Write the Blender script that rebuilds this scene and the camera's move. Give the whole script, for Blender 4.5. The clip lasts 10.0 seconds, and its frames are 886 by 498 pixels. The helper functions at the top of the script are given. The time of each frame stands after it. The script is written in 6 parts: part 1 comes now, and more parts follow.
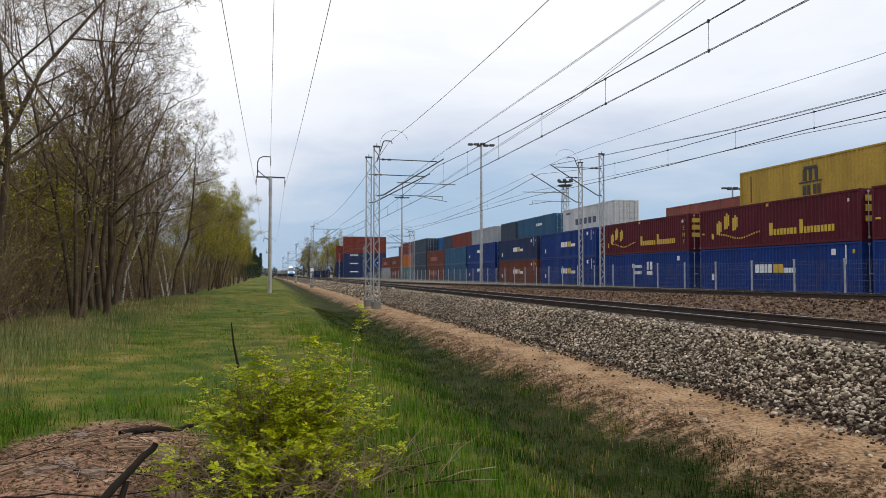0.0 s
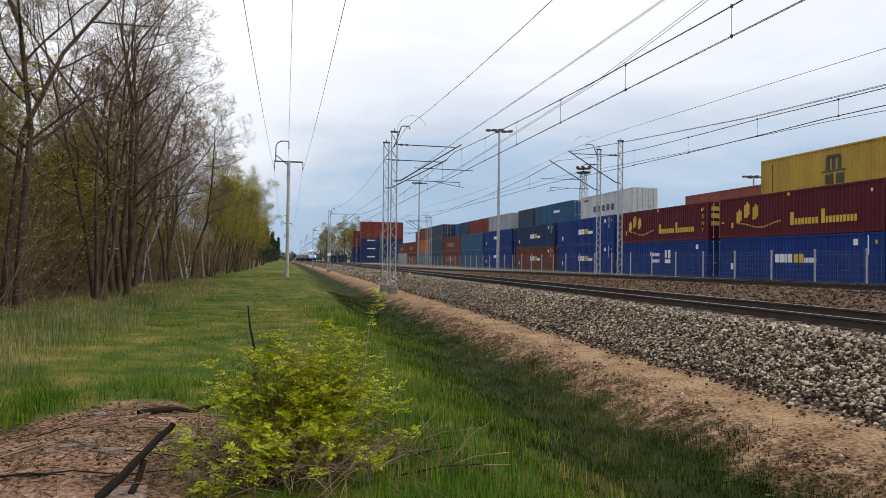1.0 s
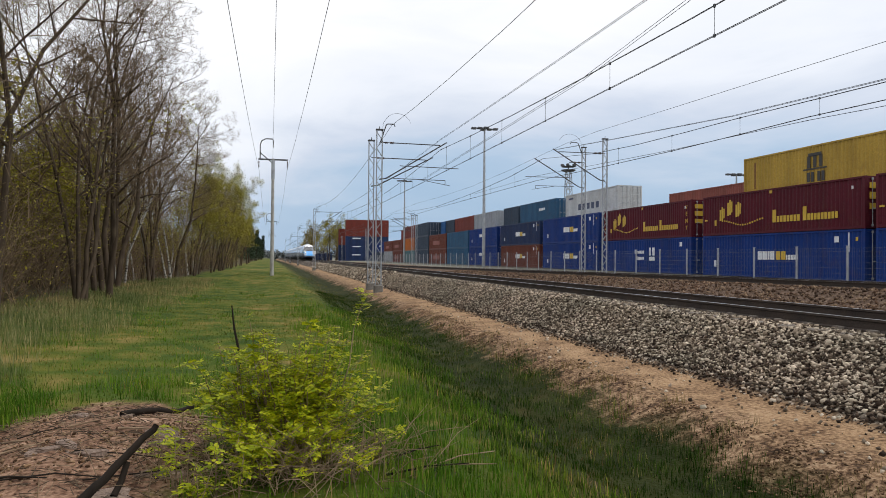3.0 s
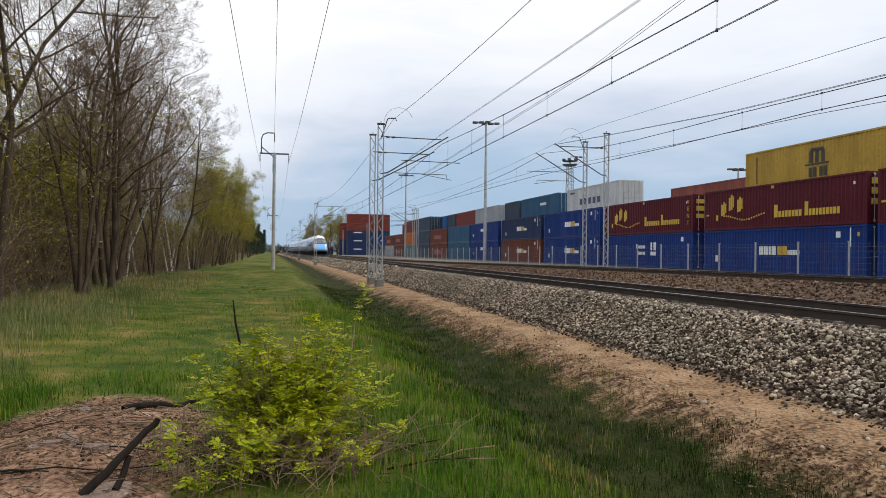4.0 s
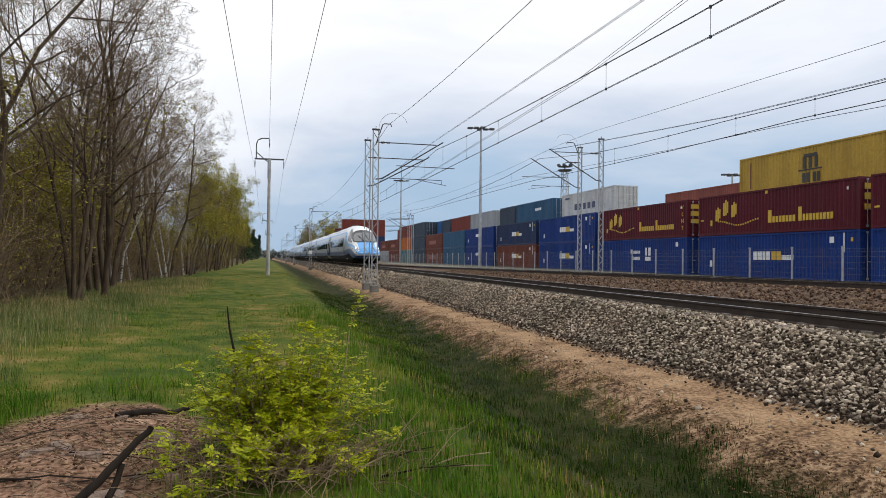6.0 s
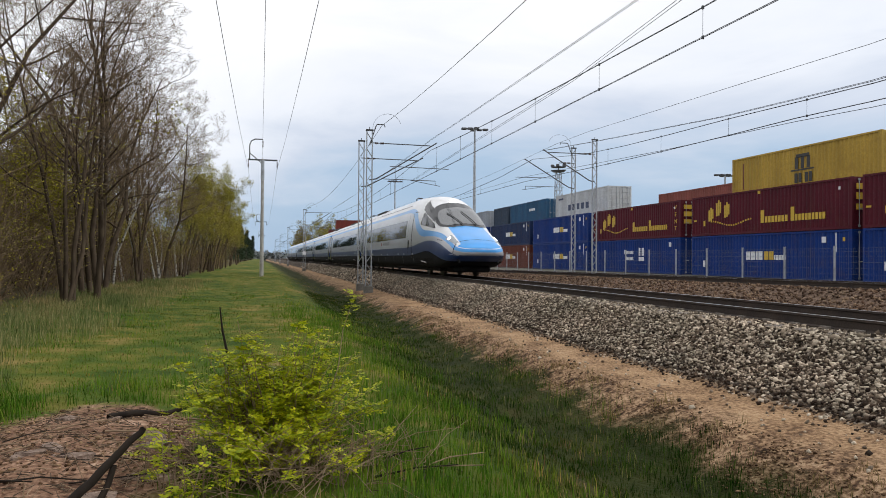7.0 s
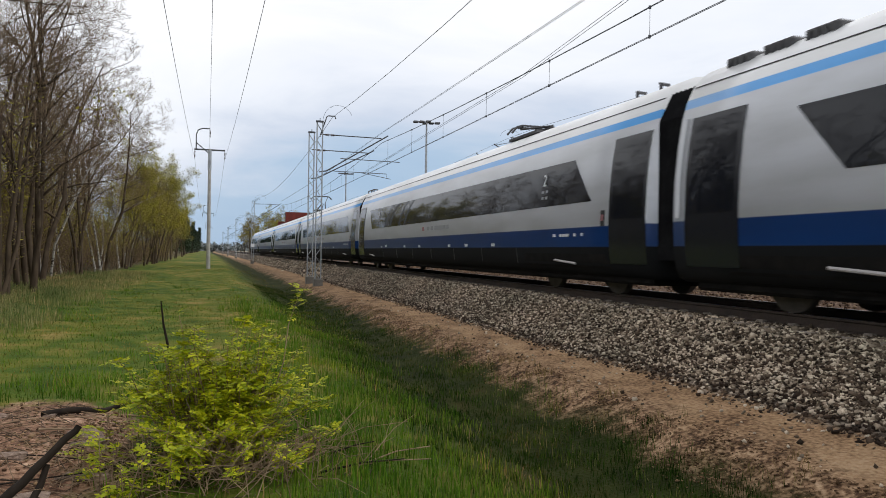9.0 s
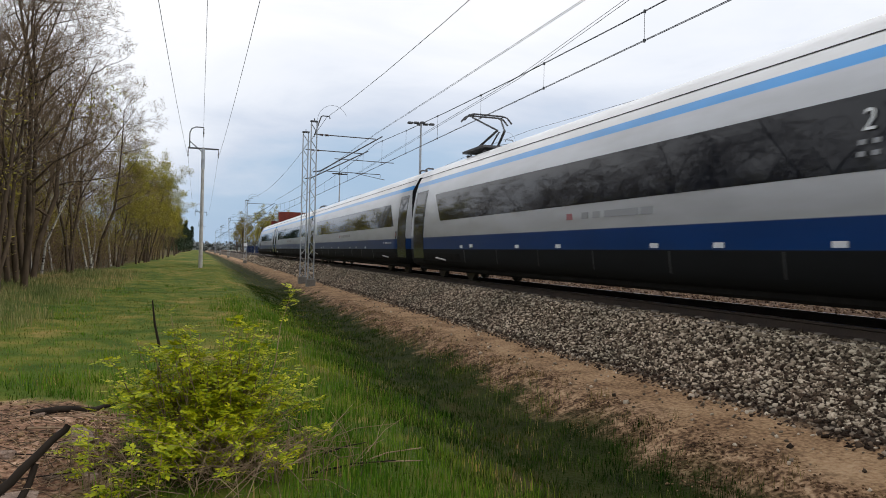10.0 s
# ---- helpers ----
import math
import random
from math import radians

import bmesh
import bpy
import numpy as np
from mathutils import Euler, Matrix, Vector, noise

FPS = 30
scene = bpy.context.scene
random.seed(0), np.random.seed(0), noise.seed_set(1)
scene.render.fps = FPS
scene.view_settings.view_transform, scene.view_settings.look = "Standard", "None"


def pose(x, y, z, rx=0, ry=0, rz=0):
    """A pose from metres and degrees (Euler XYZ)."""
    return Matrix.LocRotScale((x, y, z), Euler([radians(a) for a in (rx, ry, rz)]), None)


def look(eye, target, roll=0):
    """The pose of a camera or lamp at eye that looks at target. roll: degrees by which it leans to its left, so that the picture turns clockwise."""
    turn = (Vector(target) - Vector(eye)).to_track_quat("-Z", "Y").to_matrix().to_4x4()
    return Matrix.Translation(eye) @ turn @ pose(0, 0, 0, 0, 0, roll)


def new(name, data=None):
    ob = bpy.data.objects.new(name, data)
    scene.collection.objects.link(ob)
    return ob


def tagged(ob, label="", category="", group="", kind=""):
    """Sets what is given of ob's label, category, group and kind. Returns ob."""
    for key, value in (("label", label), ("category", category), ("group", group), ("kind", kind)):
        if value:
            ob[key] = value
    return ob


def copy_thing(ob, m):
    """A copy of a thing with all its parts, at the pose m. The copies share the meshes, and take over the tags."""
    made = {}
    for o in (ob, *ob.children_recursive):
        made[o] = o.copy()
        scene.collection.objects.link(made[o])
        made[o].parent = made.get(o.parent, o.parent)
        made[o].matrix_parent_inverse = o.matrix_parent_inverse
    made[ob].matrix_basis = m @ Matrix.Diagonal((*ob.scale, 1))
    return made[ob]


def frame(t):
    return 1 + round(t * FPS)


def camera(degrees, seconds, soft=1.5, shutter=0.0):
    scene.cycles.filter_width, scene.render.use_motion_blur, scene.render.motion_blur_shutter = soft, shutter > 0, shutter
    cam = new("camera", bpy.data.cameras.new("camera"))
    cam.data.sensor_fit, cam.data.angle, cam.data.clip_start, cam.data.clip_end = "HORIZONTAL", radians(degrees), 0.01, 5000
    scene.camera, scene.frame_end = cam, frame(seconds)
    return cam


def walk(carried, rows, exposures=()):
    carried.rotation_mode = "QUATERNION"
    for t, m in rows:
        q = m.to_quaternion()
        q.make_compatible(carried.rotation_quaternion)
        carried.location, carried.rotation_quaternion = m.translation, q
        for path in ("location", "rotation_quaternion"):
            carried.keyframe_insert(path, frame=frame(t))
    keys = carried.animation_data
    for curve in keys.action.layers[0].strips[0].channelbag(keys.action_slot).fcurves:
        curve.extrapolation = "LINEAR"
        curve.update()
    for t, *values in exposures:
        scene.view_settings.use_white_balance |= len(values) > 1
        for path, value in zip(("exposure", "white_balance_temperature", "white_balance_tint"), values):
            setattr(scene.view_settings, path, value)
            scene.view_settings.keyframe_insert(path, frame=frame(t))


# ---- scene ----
cam = camera(64.18, 10.0, soft=0.9, shutter=0.06)
# someone stands beside the path and turns slowly with the phone held up
PATH = [
    (0.0, pose(-0.000, 0, 1.600, 92.06, -0.00, -13.48)),
    (0.5, pose(0.004, 0, 1.592, 91.11, -0.21, -12.82)),
    (1.0, pose(0.011, 0, 1.596, 90.92, -0.65, -12.13)),
    (1.5, pose(0.012, 0, 1.605, 90.95, -0.60, -12.45)),
    (2.0, pose(0.017, 0, 1.607, 91.25, -0.54, -12.84)),
    (2.5, pose(0.016, 0, 1.607, 91.08, -0.44, -13.32)),
    (4.0, pose(0.016, 0, 1.613, 90.30, -0.61, -13.20)),
    (4.5, pose(0.020, 0, 1.608, 90.89, -0.30, -13.22)),
    (5.0, pose(0.014, 0, 1.615, 90.80, -0.45, -12.70)),
    (5.5, pose(0.018, 0, 1.617, 90.62, -0.42, -12.99)),
    (6.0, pose(0.020, 0, 1.623, 90.73, -0.56, -13.59)),
    (7.5, pose(0.032, 0, 1.614, 90.79, -0.50, -14.44)),
    (8.0, pose(0.039, 0, 1.620, 90.48, -0.84, -15.23)),
    (8.5, pose(0.050, 0, 1.625, 90.64, -0.90, -16.48)),
    (9.0, pose(0.055, 0, 1.625, 90.29, -0.79, -18.03)),
    (9.5, pose(0.051, 0, 1.627, 90.47, -0.93, -17.81)),
    (10.0, pose(0.056, 0, 1.628, 90.40, -1.33, -18.58)),
]
walk(cam, PATH)

# ---- light: an overcast spring day, brighter low in the west ----
world = bpy.data.worlds.new("world")
scene.world = world
world.use_nodes = True
wn, wl = world.node_tree.nodes, world.node_tree.links
wn.clear()
w_out = wn.new("ShaderNodeOutputWorld")
w_bg = wn.new("ShaderNodeBackground")
w_sky = wn.new("ShaderNodeTexSky")
w_sky.sky_type, w_sky.sun_disc = "NISHITA", False
w_sky.sun_elevation, w_sky.sun_rotation = radians(45), radians(110)
w_sky.air_density, w_sky.dust_density = 1.2, 2.0
w_tc = wn.new("ShaderNodeTexCoord")
w_sep = wn.new("ShaderNodeSeparateXYZ")
wl.new(w_tc.outputs["Generated"], w_sep.inputs[0])
# cloud cover: slate blue near the horizon, white overhead, with soft streaks
w_map = wn.new("ShaderNodeMapping")
w_map.inputs["Scale"].default_value = (1.5, 1.5, 6.0)
w_map.inputs["Location"].default_value = (0.35, 0.1, 0.2)
wl.new(w_tc.outputs["Generated"], w_map.inputs[0])
w_noise = wn.new("ShaderNodeTexNoise")
w_noise.inputs["Scale"].default_value = 1.6
w_noise.inputs["Detail"].default_value = 6
w_noise.inputs["Roughness"].default_value = 0.55
w_noise.inputs["Distortion"].default_value = 0.4
wl.new(w_map.outputs[0], w_noise.inputs["Vector"])
w_mix = wn.new("ShaderNodeMath")
w_mix.operation = "MULTIPLY_ADD"
w_mix.inputs[1].default_value = 0.30
wl.new(w_noise.outputs["Fac"], w_mix.inputs[0])
w_west = wn.new("ShaderNodeMapRange")
w_west.interpolation_type = "SMOOTHSTEP"
w_west.inputs["From Min"].default_value, w_west.inputs["From Max"].default_value = 0.16, -0.10
w_west.inputs["To Min"].default_value, w_west.inputs["To Max"].default_value = 0.0, 0.11
wl.new(w_sep.outputs["X"], w_west.inputs["Value"])
w_high = wn.new("ShaderNodeMath")
w_high.operation = "ADD"
wl.new(w_sep.outputs["Z"], w_high.inputs[0])
wl.new(w_west.outputs[0], w_high.inputs[1])
wl.new(w_high.outputs[0], w_mix.inputs[2])
w_ramp = wn.new("ShaderNodeValToRGB")
cr = w_ramp.color_ramp
cr.elements[0].position, cr.elements[0].color = 0.09, (0.58, 0.73, 0.87, 1)
cr.elements[1].position, cr.elements[1].color = 0.52, (1.0, 1.0, 1.02, 1)
for p, c in ((0.17, (0.33, 0.48, 0.67, 1)), (0.26, (0.41, 0.54, 0.71, 1)), (0.33, (0.62, 0.68, 0.80, 1)), (0.41, (0.84, 0.87, 0.94, 1))):
    e = cr.elements.new(p)
    e.color = c
wl.new(w_mix.outputs[0], w_ramp.inputs[0])
w_add = wn.new("ShaderNodeMix")
w_add.data_type, w_add.blend_type = "RGBA", "ADD"
w_add.inputs[0].default_value = 0.012
wl.new(w_ramp.outputs[0], w_add.inputs[6])
wl.new(w_sky.outputs[0], w_add.inputs[7])
wl.new(w_add.outputs[2], w_bg.inputs[0])
w_bg.inputs[1].default_value = 1.0
wl.new(w_bg.outputs[0], w_out.inputs[0])

sun = new("sun", bpy.data.lights.new("sun", "SUN"))
sun.data.energy, sun.data.angle, sun.data.color = 1.2, radians(14), (1.0, 0.97, 0.92)
sun.matrix_world = look((38, -14, 40), (0, 0, 0))
scene.view_settings.exposure = 0.0

# ---- materials ----
def nodes_of(name):
    m = bpy.data.materials.new(name)
    m.use_nodes = True
    return m, m.node_tree.nodes, m.node_tree.links, m.node_tree.nodes["Principled BSDF"]


def ramp_node(n, stops):
    r = n.new("ShaderNodeValToRGB")
    el = r.color_ramp.elements
    el[0].position, el[0].color = stops[0][0], (*stops[0][1], 1)
    el[1].position, el[1].color = stops[-1][0], (*stops[-1][1], 1)
    for p, c in stops[1:-1]:
        e = el.new(p)
        e.color = (*c, 1)
    return r


def noise_node(n, l, coord, scale, detail=4.0, stretch=None):
    t = n.new("ShaderNodeTexNoise")
    t.inputs["Scale"].default_value, t.inputs["Detail"].default_value = scale, detail
    if stretch:
        mp = n.new("ShaderNodeMapping")
        mp.inputs["Scale"].default_value = stretch
        l.new(coord, mp.inputs[0])
        coord = mp.outputs[0]
    l.new(coord, t.inputs["Vector"])
    return t


def mix_node(n, l, fac, a, b, blend="MIX"):
    m = n.new("ShaderNodeMix")
    m.data_type, m.blend_type = "RGBA", blend
    for sock, v in ((m.inputs[0], fac), (m.inputs[6], a), (m.inputs[7], b)):
        if isinstance(v, (int, float)):
            sock.default_value = v
        elif isinstance(v, tuple):
            sock.default_value = (*v, 1)
        else:
            l.new(v, sock)
    return m.outputs[2]


def surface(name, a, b, scale=3.0, fine=40.0, rough=0.7, metal=0.0, bump=0.3, dirt=None, dirt_amount=0.5, per_piece=0.0, stretch=None, world_space=False, spec=0.5, coat=0.0):
    """A surface of two tones, broad stains and fine grain."""
    m, n, l, bsdf = nodes_of(name)
    if world_space:
        coord = n.new("ShaderNodeNewGeometry").outputs["Position"]
    else:
        coord = n.new("ShaderNodeTexCoord").outputs["Object"]
    big = noise_node(n, l, coord, scale, 5, stretch)
    fin = noise_node(n, l, coord, fine, 3)
    r = ramp_node(n, [(0.32, a), (0.68, b)])
    l.new(big.outputs["Fac"], r.inputs[0])
    col = r.outputs[0]
    rf = ramp_node(n, [(0.3, (0.72, 0.72, 0.72)), (0.7, (1.18, 1.18, 1.18))])
    l.new(fin.outputs["Fac"], rf.inputs[0])
    col = mix_node(n, l, 0.7, col, rf.outputs[0], "MULTIPLY")
    if dirt:
        st = noise_node(n, l, coord, scale * 2.3, 7)
        rd = ramp_node(n, [(0.52, (0, 0, 0)), (0.72, (dirt_amount,) * 3)])
        l.new(st.outputs["Fac"], rd.inputs[0])
        col = mix_node(n, l, rd.outputs[0], col, dirt)
    if per_piece:
        oi = n.new("ShaderNodeObjectInfo")
        rp = ramp_node(n, [(0.0, (1 - per_piece,) * 3), (1.0, (1 + per_piece,) * 3)])
        l.new(oi.outputs["Random"], rp.inputs[0])
        col = mix_node(n, l, 1.0, col, rp.outputs[0], "MULTIPLY")
    l.new(col, bsdf.inputs["Base Color"])
    bsdf.inputs["Roughness"].default_value = rough
    bsdf.inputs["Metallic"].default_value = metal
    bsdf.inputs["Specular IOR Level"].default_value = spec
    bsdf.inputs["Coat Weight"].default_value = coat
    if bump:
        bp = n.new("ShaderNodeBump")
        bp.inputs["Strength"].default_value, bp.inputs["Distance"].default_value = bump, 0.02
        l.new(fin.outputs["Fac"], bp.inputs["Height"])
        l.new(bp.outputs[0], bsdf.inputs["Normal"])
    return m


def island_tones(name, stops, rough=0.8, translucent=0.0, spec=0.3, patchy=False):
    """Loose pieces of one mesh, each with a tone of its own."""
    m, n, l, bsdf = nodes_of(name)
    g = n.new("ShaderNodeNewGeometry")
    r = ramp_node(n, stops)
    l.new(g.outputs["Random Per Island"], r.inputs[0])
    big = noise_node(n, l, g.outputs["Position"], 0.55, 5)
    rb = ramp_node(n, [(0.36, (0.48, 0.62, 0.5)), (0.48, (1.0, 1.0, 1.0)), (0.56, (1.3, 1.1, 1.2)), (0.66, (1.95, 1.35, 1.7))] if patchy else [(0.3, (0.75, 0.78, 0.75)), (0.7, (1.2, 1.15, 1.1))])
    l.new(big.outputs["Fac"], rb.inputs[0])
    col = mix_node(n, l, 1.0, r.outputs[0], rb.outputs[0], "MULTIPLY")
    l.new(col, bsdf.inputs["Base Color"])
    bsdf.inputs["Roughness"].default_value = rough
    bsdf.inputs["Specular IOR Level"].default_value = spec
    if translucent:
        tr = n.new("ShaderNodeBsdfTranslucent")
        l.new(col, tr.inputs[0])
        ms = n.new("ShaderNodeMixShader")
        ms.inputs[0].default_value = translucent
        l.new(bsdf.outputs[0], ms.inputs[1])
        l.new(tr.outputs[0], ms.inputs[2])
        l.new(ms.outputs[0], n["Material Output"].inputs[0])
    return m


def plain(name, c, rough=0.5, metal=0.0, glow=0.0, ior=1.5):
    m, n, l, bsdf = nodes_of(name)
    bsdf.inputs["Base Color"].default_value = (*c, 1)
    bsdf.inputs["Roughness"].default_value = rough
    bsdf.inputs["Metallic"].default_value = metal
    bsdf.inputs["IOR"].default_value = ior
    if glow:
        bsdf.inputs["Emission Color"].default_value = (1, 0.98, 0.94, 1)
        bsdf.inputs["Emission Strength"].default_value = glow
    return m


M_STEEL = surface("galvanised_steel", (0.30, 0.325, 0.35), (0.42, 0.445, 0.47), 2.0, 30, 0.55, 0.3, 0.1, (0.25, 0.18, 0.13), 0.3)
M_DARKSTEEL = surface("dark_steel", (0.06, 0.06, 0.065), (0.11, 0.11, 0.115), 4, 40, 0.6, 0.4, 0.1)
M_WIRE = plain("wire_copper_grey", (0.07, 0.075, 0.085), 0.6, 0.3)
M_CONCRETE = surface("concrete", (0.33, 0.32, 0.30), (0.46, 0.45, 0.42), 2.0, 25, 0.9, 0, 0.4, (0.2, 0.19, 0.17), 0.4)
M_OLDCONCRETE = surface("old_concrete", (0.15, 0.14, 0.125), (0.24, 0.225, 0.20), 3.0, 25, 0.95, 0, 0.5, (0.08, 0.075, 0.06), 0.5)
M_RAILSIDE = surface("rail_side_rust", (0.035, 0.026, 0.022), (0.06, 0.042, 0.032), 3, 40, 0.85, 0.1, 0.3)
M_RAILHEAD = surface("rail_head_polished", (0.32, 0.32, 0.33), (0.42, 0.42, 0.43), 3, 30, 0.32, 0.9, 0.05)
M_SLEEPER = surface("sleeper_concrete", (0.14, 0.115, 0.095), (0.22, 0.19, 0.16), 3, 30, 0.9, 0, 0.4, per_piece=0.15)
M_INSUL = plain("insulator_brown", (0.07, 0.04, 0.03), 0.35)
M_BLACK = plain("black_rubber", (0.012, 0.012, 0.014), 0.7)

# ---- tools for building ----
def mesh_from(name, verts, faces, mats=(), mat_index=None, smooth=False):
    me = bpy.data.meshes.new(name)
    me.from_pydata([tuple(v) for v in verts], [], faces)
    for m in mats:
        me.materials.append(m)
    if mat_index is not None:
        me.polygons.foreach_set("material_index", np.asarray(mat_index, dtype=np.int32))
    if smooth:
        me.polygons.foreach_set("use_smooth", np.ones(len(me.polygons), dtype=bool))
    me.update()
    return me


def bulk_mesh(name, verts, faces, mat, smooth=False):
    """A mesh of many equal polygons from arrays."""
    verts, faces = np.asarray(verts, dtype=np.float32), np.asarray(faces, dtype=np.int32)
    me = bpy.data.meshes.new(name)
    me.vertices.add(len(verts))
    me.vertices.foreach_set("co", verts.ravel())
    k = faces.shape[1]
    me.loops.add(faces.size)
    me.loops.foreach_set("vertex_index", faces.ravel())
    me.polygons.add(len(faces))
    me.polygons.foreach_set("loop_start", np.arange(0, faces.size, k, dtype=np.int32))
    me.polygons.foreach_set("loop_total", np.full(len(faces), k, dtype=np.int32))
    if smooth:
        me.polygons.foreach_set("use_smooth", np.ones(len(faces), dtype=bool))
    me.materials.append(mat)
    me.update(calc_edges=True)
    me.validate()
    return me


def part(name, bm, material, parent, label=""):
    me = bpy.data.meshes.new(name)
    bmesh.ops.recalc_face_normals(bm, faces=bm.faces)
    bm.to_mesh(me)
    bm.free()
    me.materials.append(material)
    ob = new(name, me)
    ob.parent = parent
    if label:
        tagged(ob, label)
    return ob


def mpart(name, me, parent, label=""):
    ob = new(name, me)
    ob.parent = parent
    if label:
        tagged(ob, label)
    return ob


def box(bm, x0, x1, y0, y1, z0, z1, bevel=0.0):
    r = bmesh.ops.create_cube(bm, size=1)
    bmesh.ops.transform(bm, matrix=Matrix.Translation(((x0 + x1) / 2, (y0 + y1) / 2, (z0 + z1) / 2)) @ Matrix.Diagonal((x1 - x0, y1 - y0, z1 - z0, 1)), verts=r["verts"])
    if bevel:
        es = {e for v in r["verts"] for e in v.link_edges}
        bmesh.ops.bevel(bm, geom=list(es), offset=bevel, segments=1, affect="EDGES")
    return bm


def rod(bm, a, b, r0, r1=None, seg=6):
    """A straight round bar from a to b."""
    a, b = Vector(a), Vector(b)
    d = b - a
    res = bmesh.ops.create_cone(bm, cap_ends=True, segments=seg, radius1=r0, radius2=r0 if r1 is None else r1, depth=d.length)
    bmesh.ops.transform(bm, matrix=Matrix.Translation((a + b) / 2) @ d.to_track_quat("Z", "Y").to_matrix().to_4x4(), verts=res["verts"])
    return bm


def tube(bm, pts, r, seg=5):
    """A bent round bar through points; r is one radius or one for each point."""
    pts = [Vector(p) for p in pts]
    rs = r if isinstance(r, (list, tuple)) else [r] * len(pts)
    rings = []
    for i, p in enumerate(pts):
        d = (pts[min(i + 1, len(pts) - 1)] - pts[max(i - 1, 0)]).normalized()
        q = d.to_track_quat("Z", "Y")
        rings.append([bm.verts.new(p + q @ Vector((math.cos(2 * math.pi * k / seg) * rs[i], math.sin(2 * math.pi * k / seg) * rs[i], 0))) for k in range(seg)])
    for a, b in zip(rings, rings[1:]):
        for k in range(seg):
            bm.faces.new((a[k], a[(k + 1) % seg], b[(k + 1) % seg], b[k]))
    bm.faces.new(rings[0][::-1])
    bm.faces.new(rings[-1])
    return bm


def empty(name, m=None):
    ob = new(name)
    if m is not None:
        ob.matrix_world = m
    return ob


def bend(y):
    """The line runs straight past the eye and bends gently to the left far ahead."""
    return -2.5e-5 * y * y if y > 0 else 0.0

# ---- ground: grass path, ditch, sandy ledge, ballast bed and yard, one sheet ----
PROFILE = [(-3000, 0.3), (-60, 0.3), (-12, 0.15), (-7, 0.12), (-4.5, 0.16), (-2.5, 0.05), (-1, 0.0), (0.9, 0.0), (1.6, -0.08), (2.4, -0.30), (3.2, -0.52),
           (3.9, -0.50), (4.4, -0.34), (4.75, -0.17), (5.1, -0.13), (5.85, -0.08), (6.3, 0.15), (7.15, 0.60), (7.4, 0.645), (9.8, 0.645), (10.1, 0.60), (10.8, 0.36), (13.6, 0.34),
           (15.3, 0.87), (18.6, 0.90), (20.0, 0.50), (23.0, 0.55), (28, 0.6), (60, 0.6), (300, 0.6), (3000, 0.6)]


def ground_z(x, y):
    """Height of the ground sheet."""
    xb = x - bend(y)
    z = float(np.interp(xb, [p[0] for p in PROFILE], [p[1] for p in PROFILE]))
    if 13.6 < xb < 20.0:
        z += max(-0.62, 0.06 - 0.0062 * max(y, -20)) * min(1, (xb - 13.6) / 1.7, (20.0 - xb) / 1.4 + 0.001)
    soft = 1.0 if xb < 3.5 else 0.35 if xb < 6 else 0.12
    z += soft * 0.07 * (noise.noise((x * 0.55, y * 0.45, 3.1)) + 0.5 * noise.noise((x * 1.7, y * 1.5, 7.7)))
    if -3.2 < x < 0.8 and 3.0 < y < 10:
        z += 0.14 * math.exp(-((x + 1.25) / 0.9) ** 2 - ((y - 6.3) / 1.6) ** 2)
    return z


def ground_mesh():
    xs = sorted(set([-3000, -800, -250, -90, -60, -40, -28, -20, -15, -12, -10, -8.5] + [round(-7.4 + 0.2 * i, 2) for i in range(73)]
                    + [7.4, 8.6, 9.8, 10.1, 10.4, 10.8, 12.2, 13.6, 14.2, 14.8, 15.3, 16, 17, 18, 18.6, 19.3, 20, 21.5, 23, 25, 28, 34, 45, 60, 100, 300, 900, 3000]))
    ys = [-400, -120, -50, -25, -12, -6] + [round(-3 + 0.25 * i, 2) for i in range(113)]
    y = ys[-1]
    while y < 3500:
        y += max(0.4, (y - 15) * 0.06)
        ys.append(y)
    vs = [(x + bend(min(y, 420)), y, ground_z(x + bend(min(y, 420)), min(y, 420))) for y in ys for x in xs]
    nx = len(xs)
    fs = [(j * nx + i, j * nx + i + 1, (j + 1) * nx + i + 1, (j + 1) * nx + i) for j in range(len(ys) - 1) for i in range(nx - 1)]
    return vs, fs


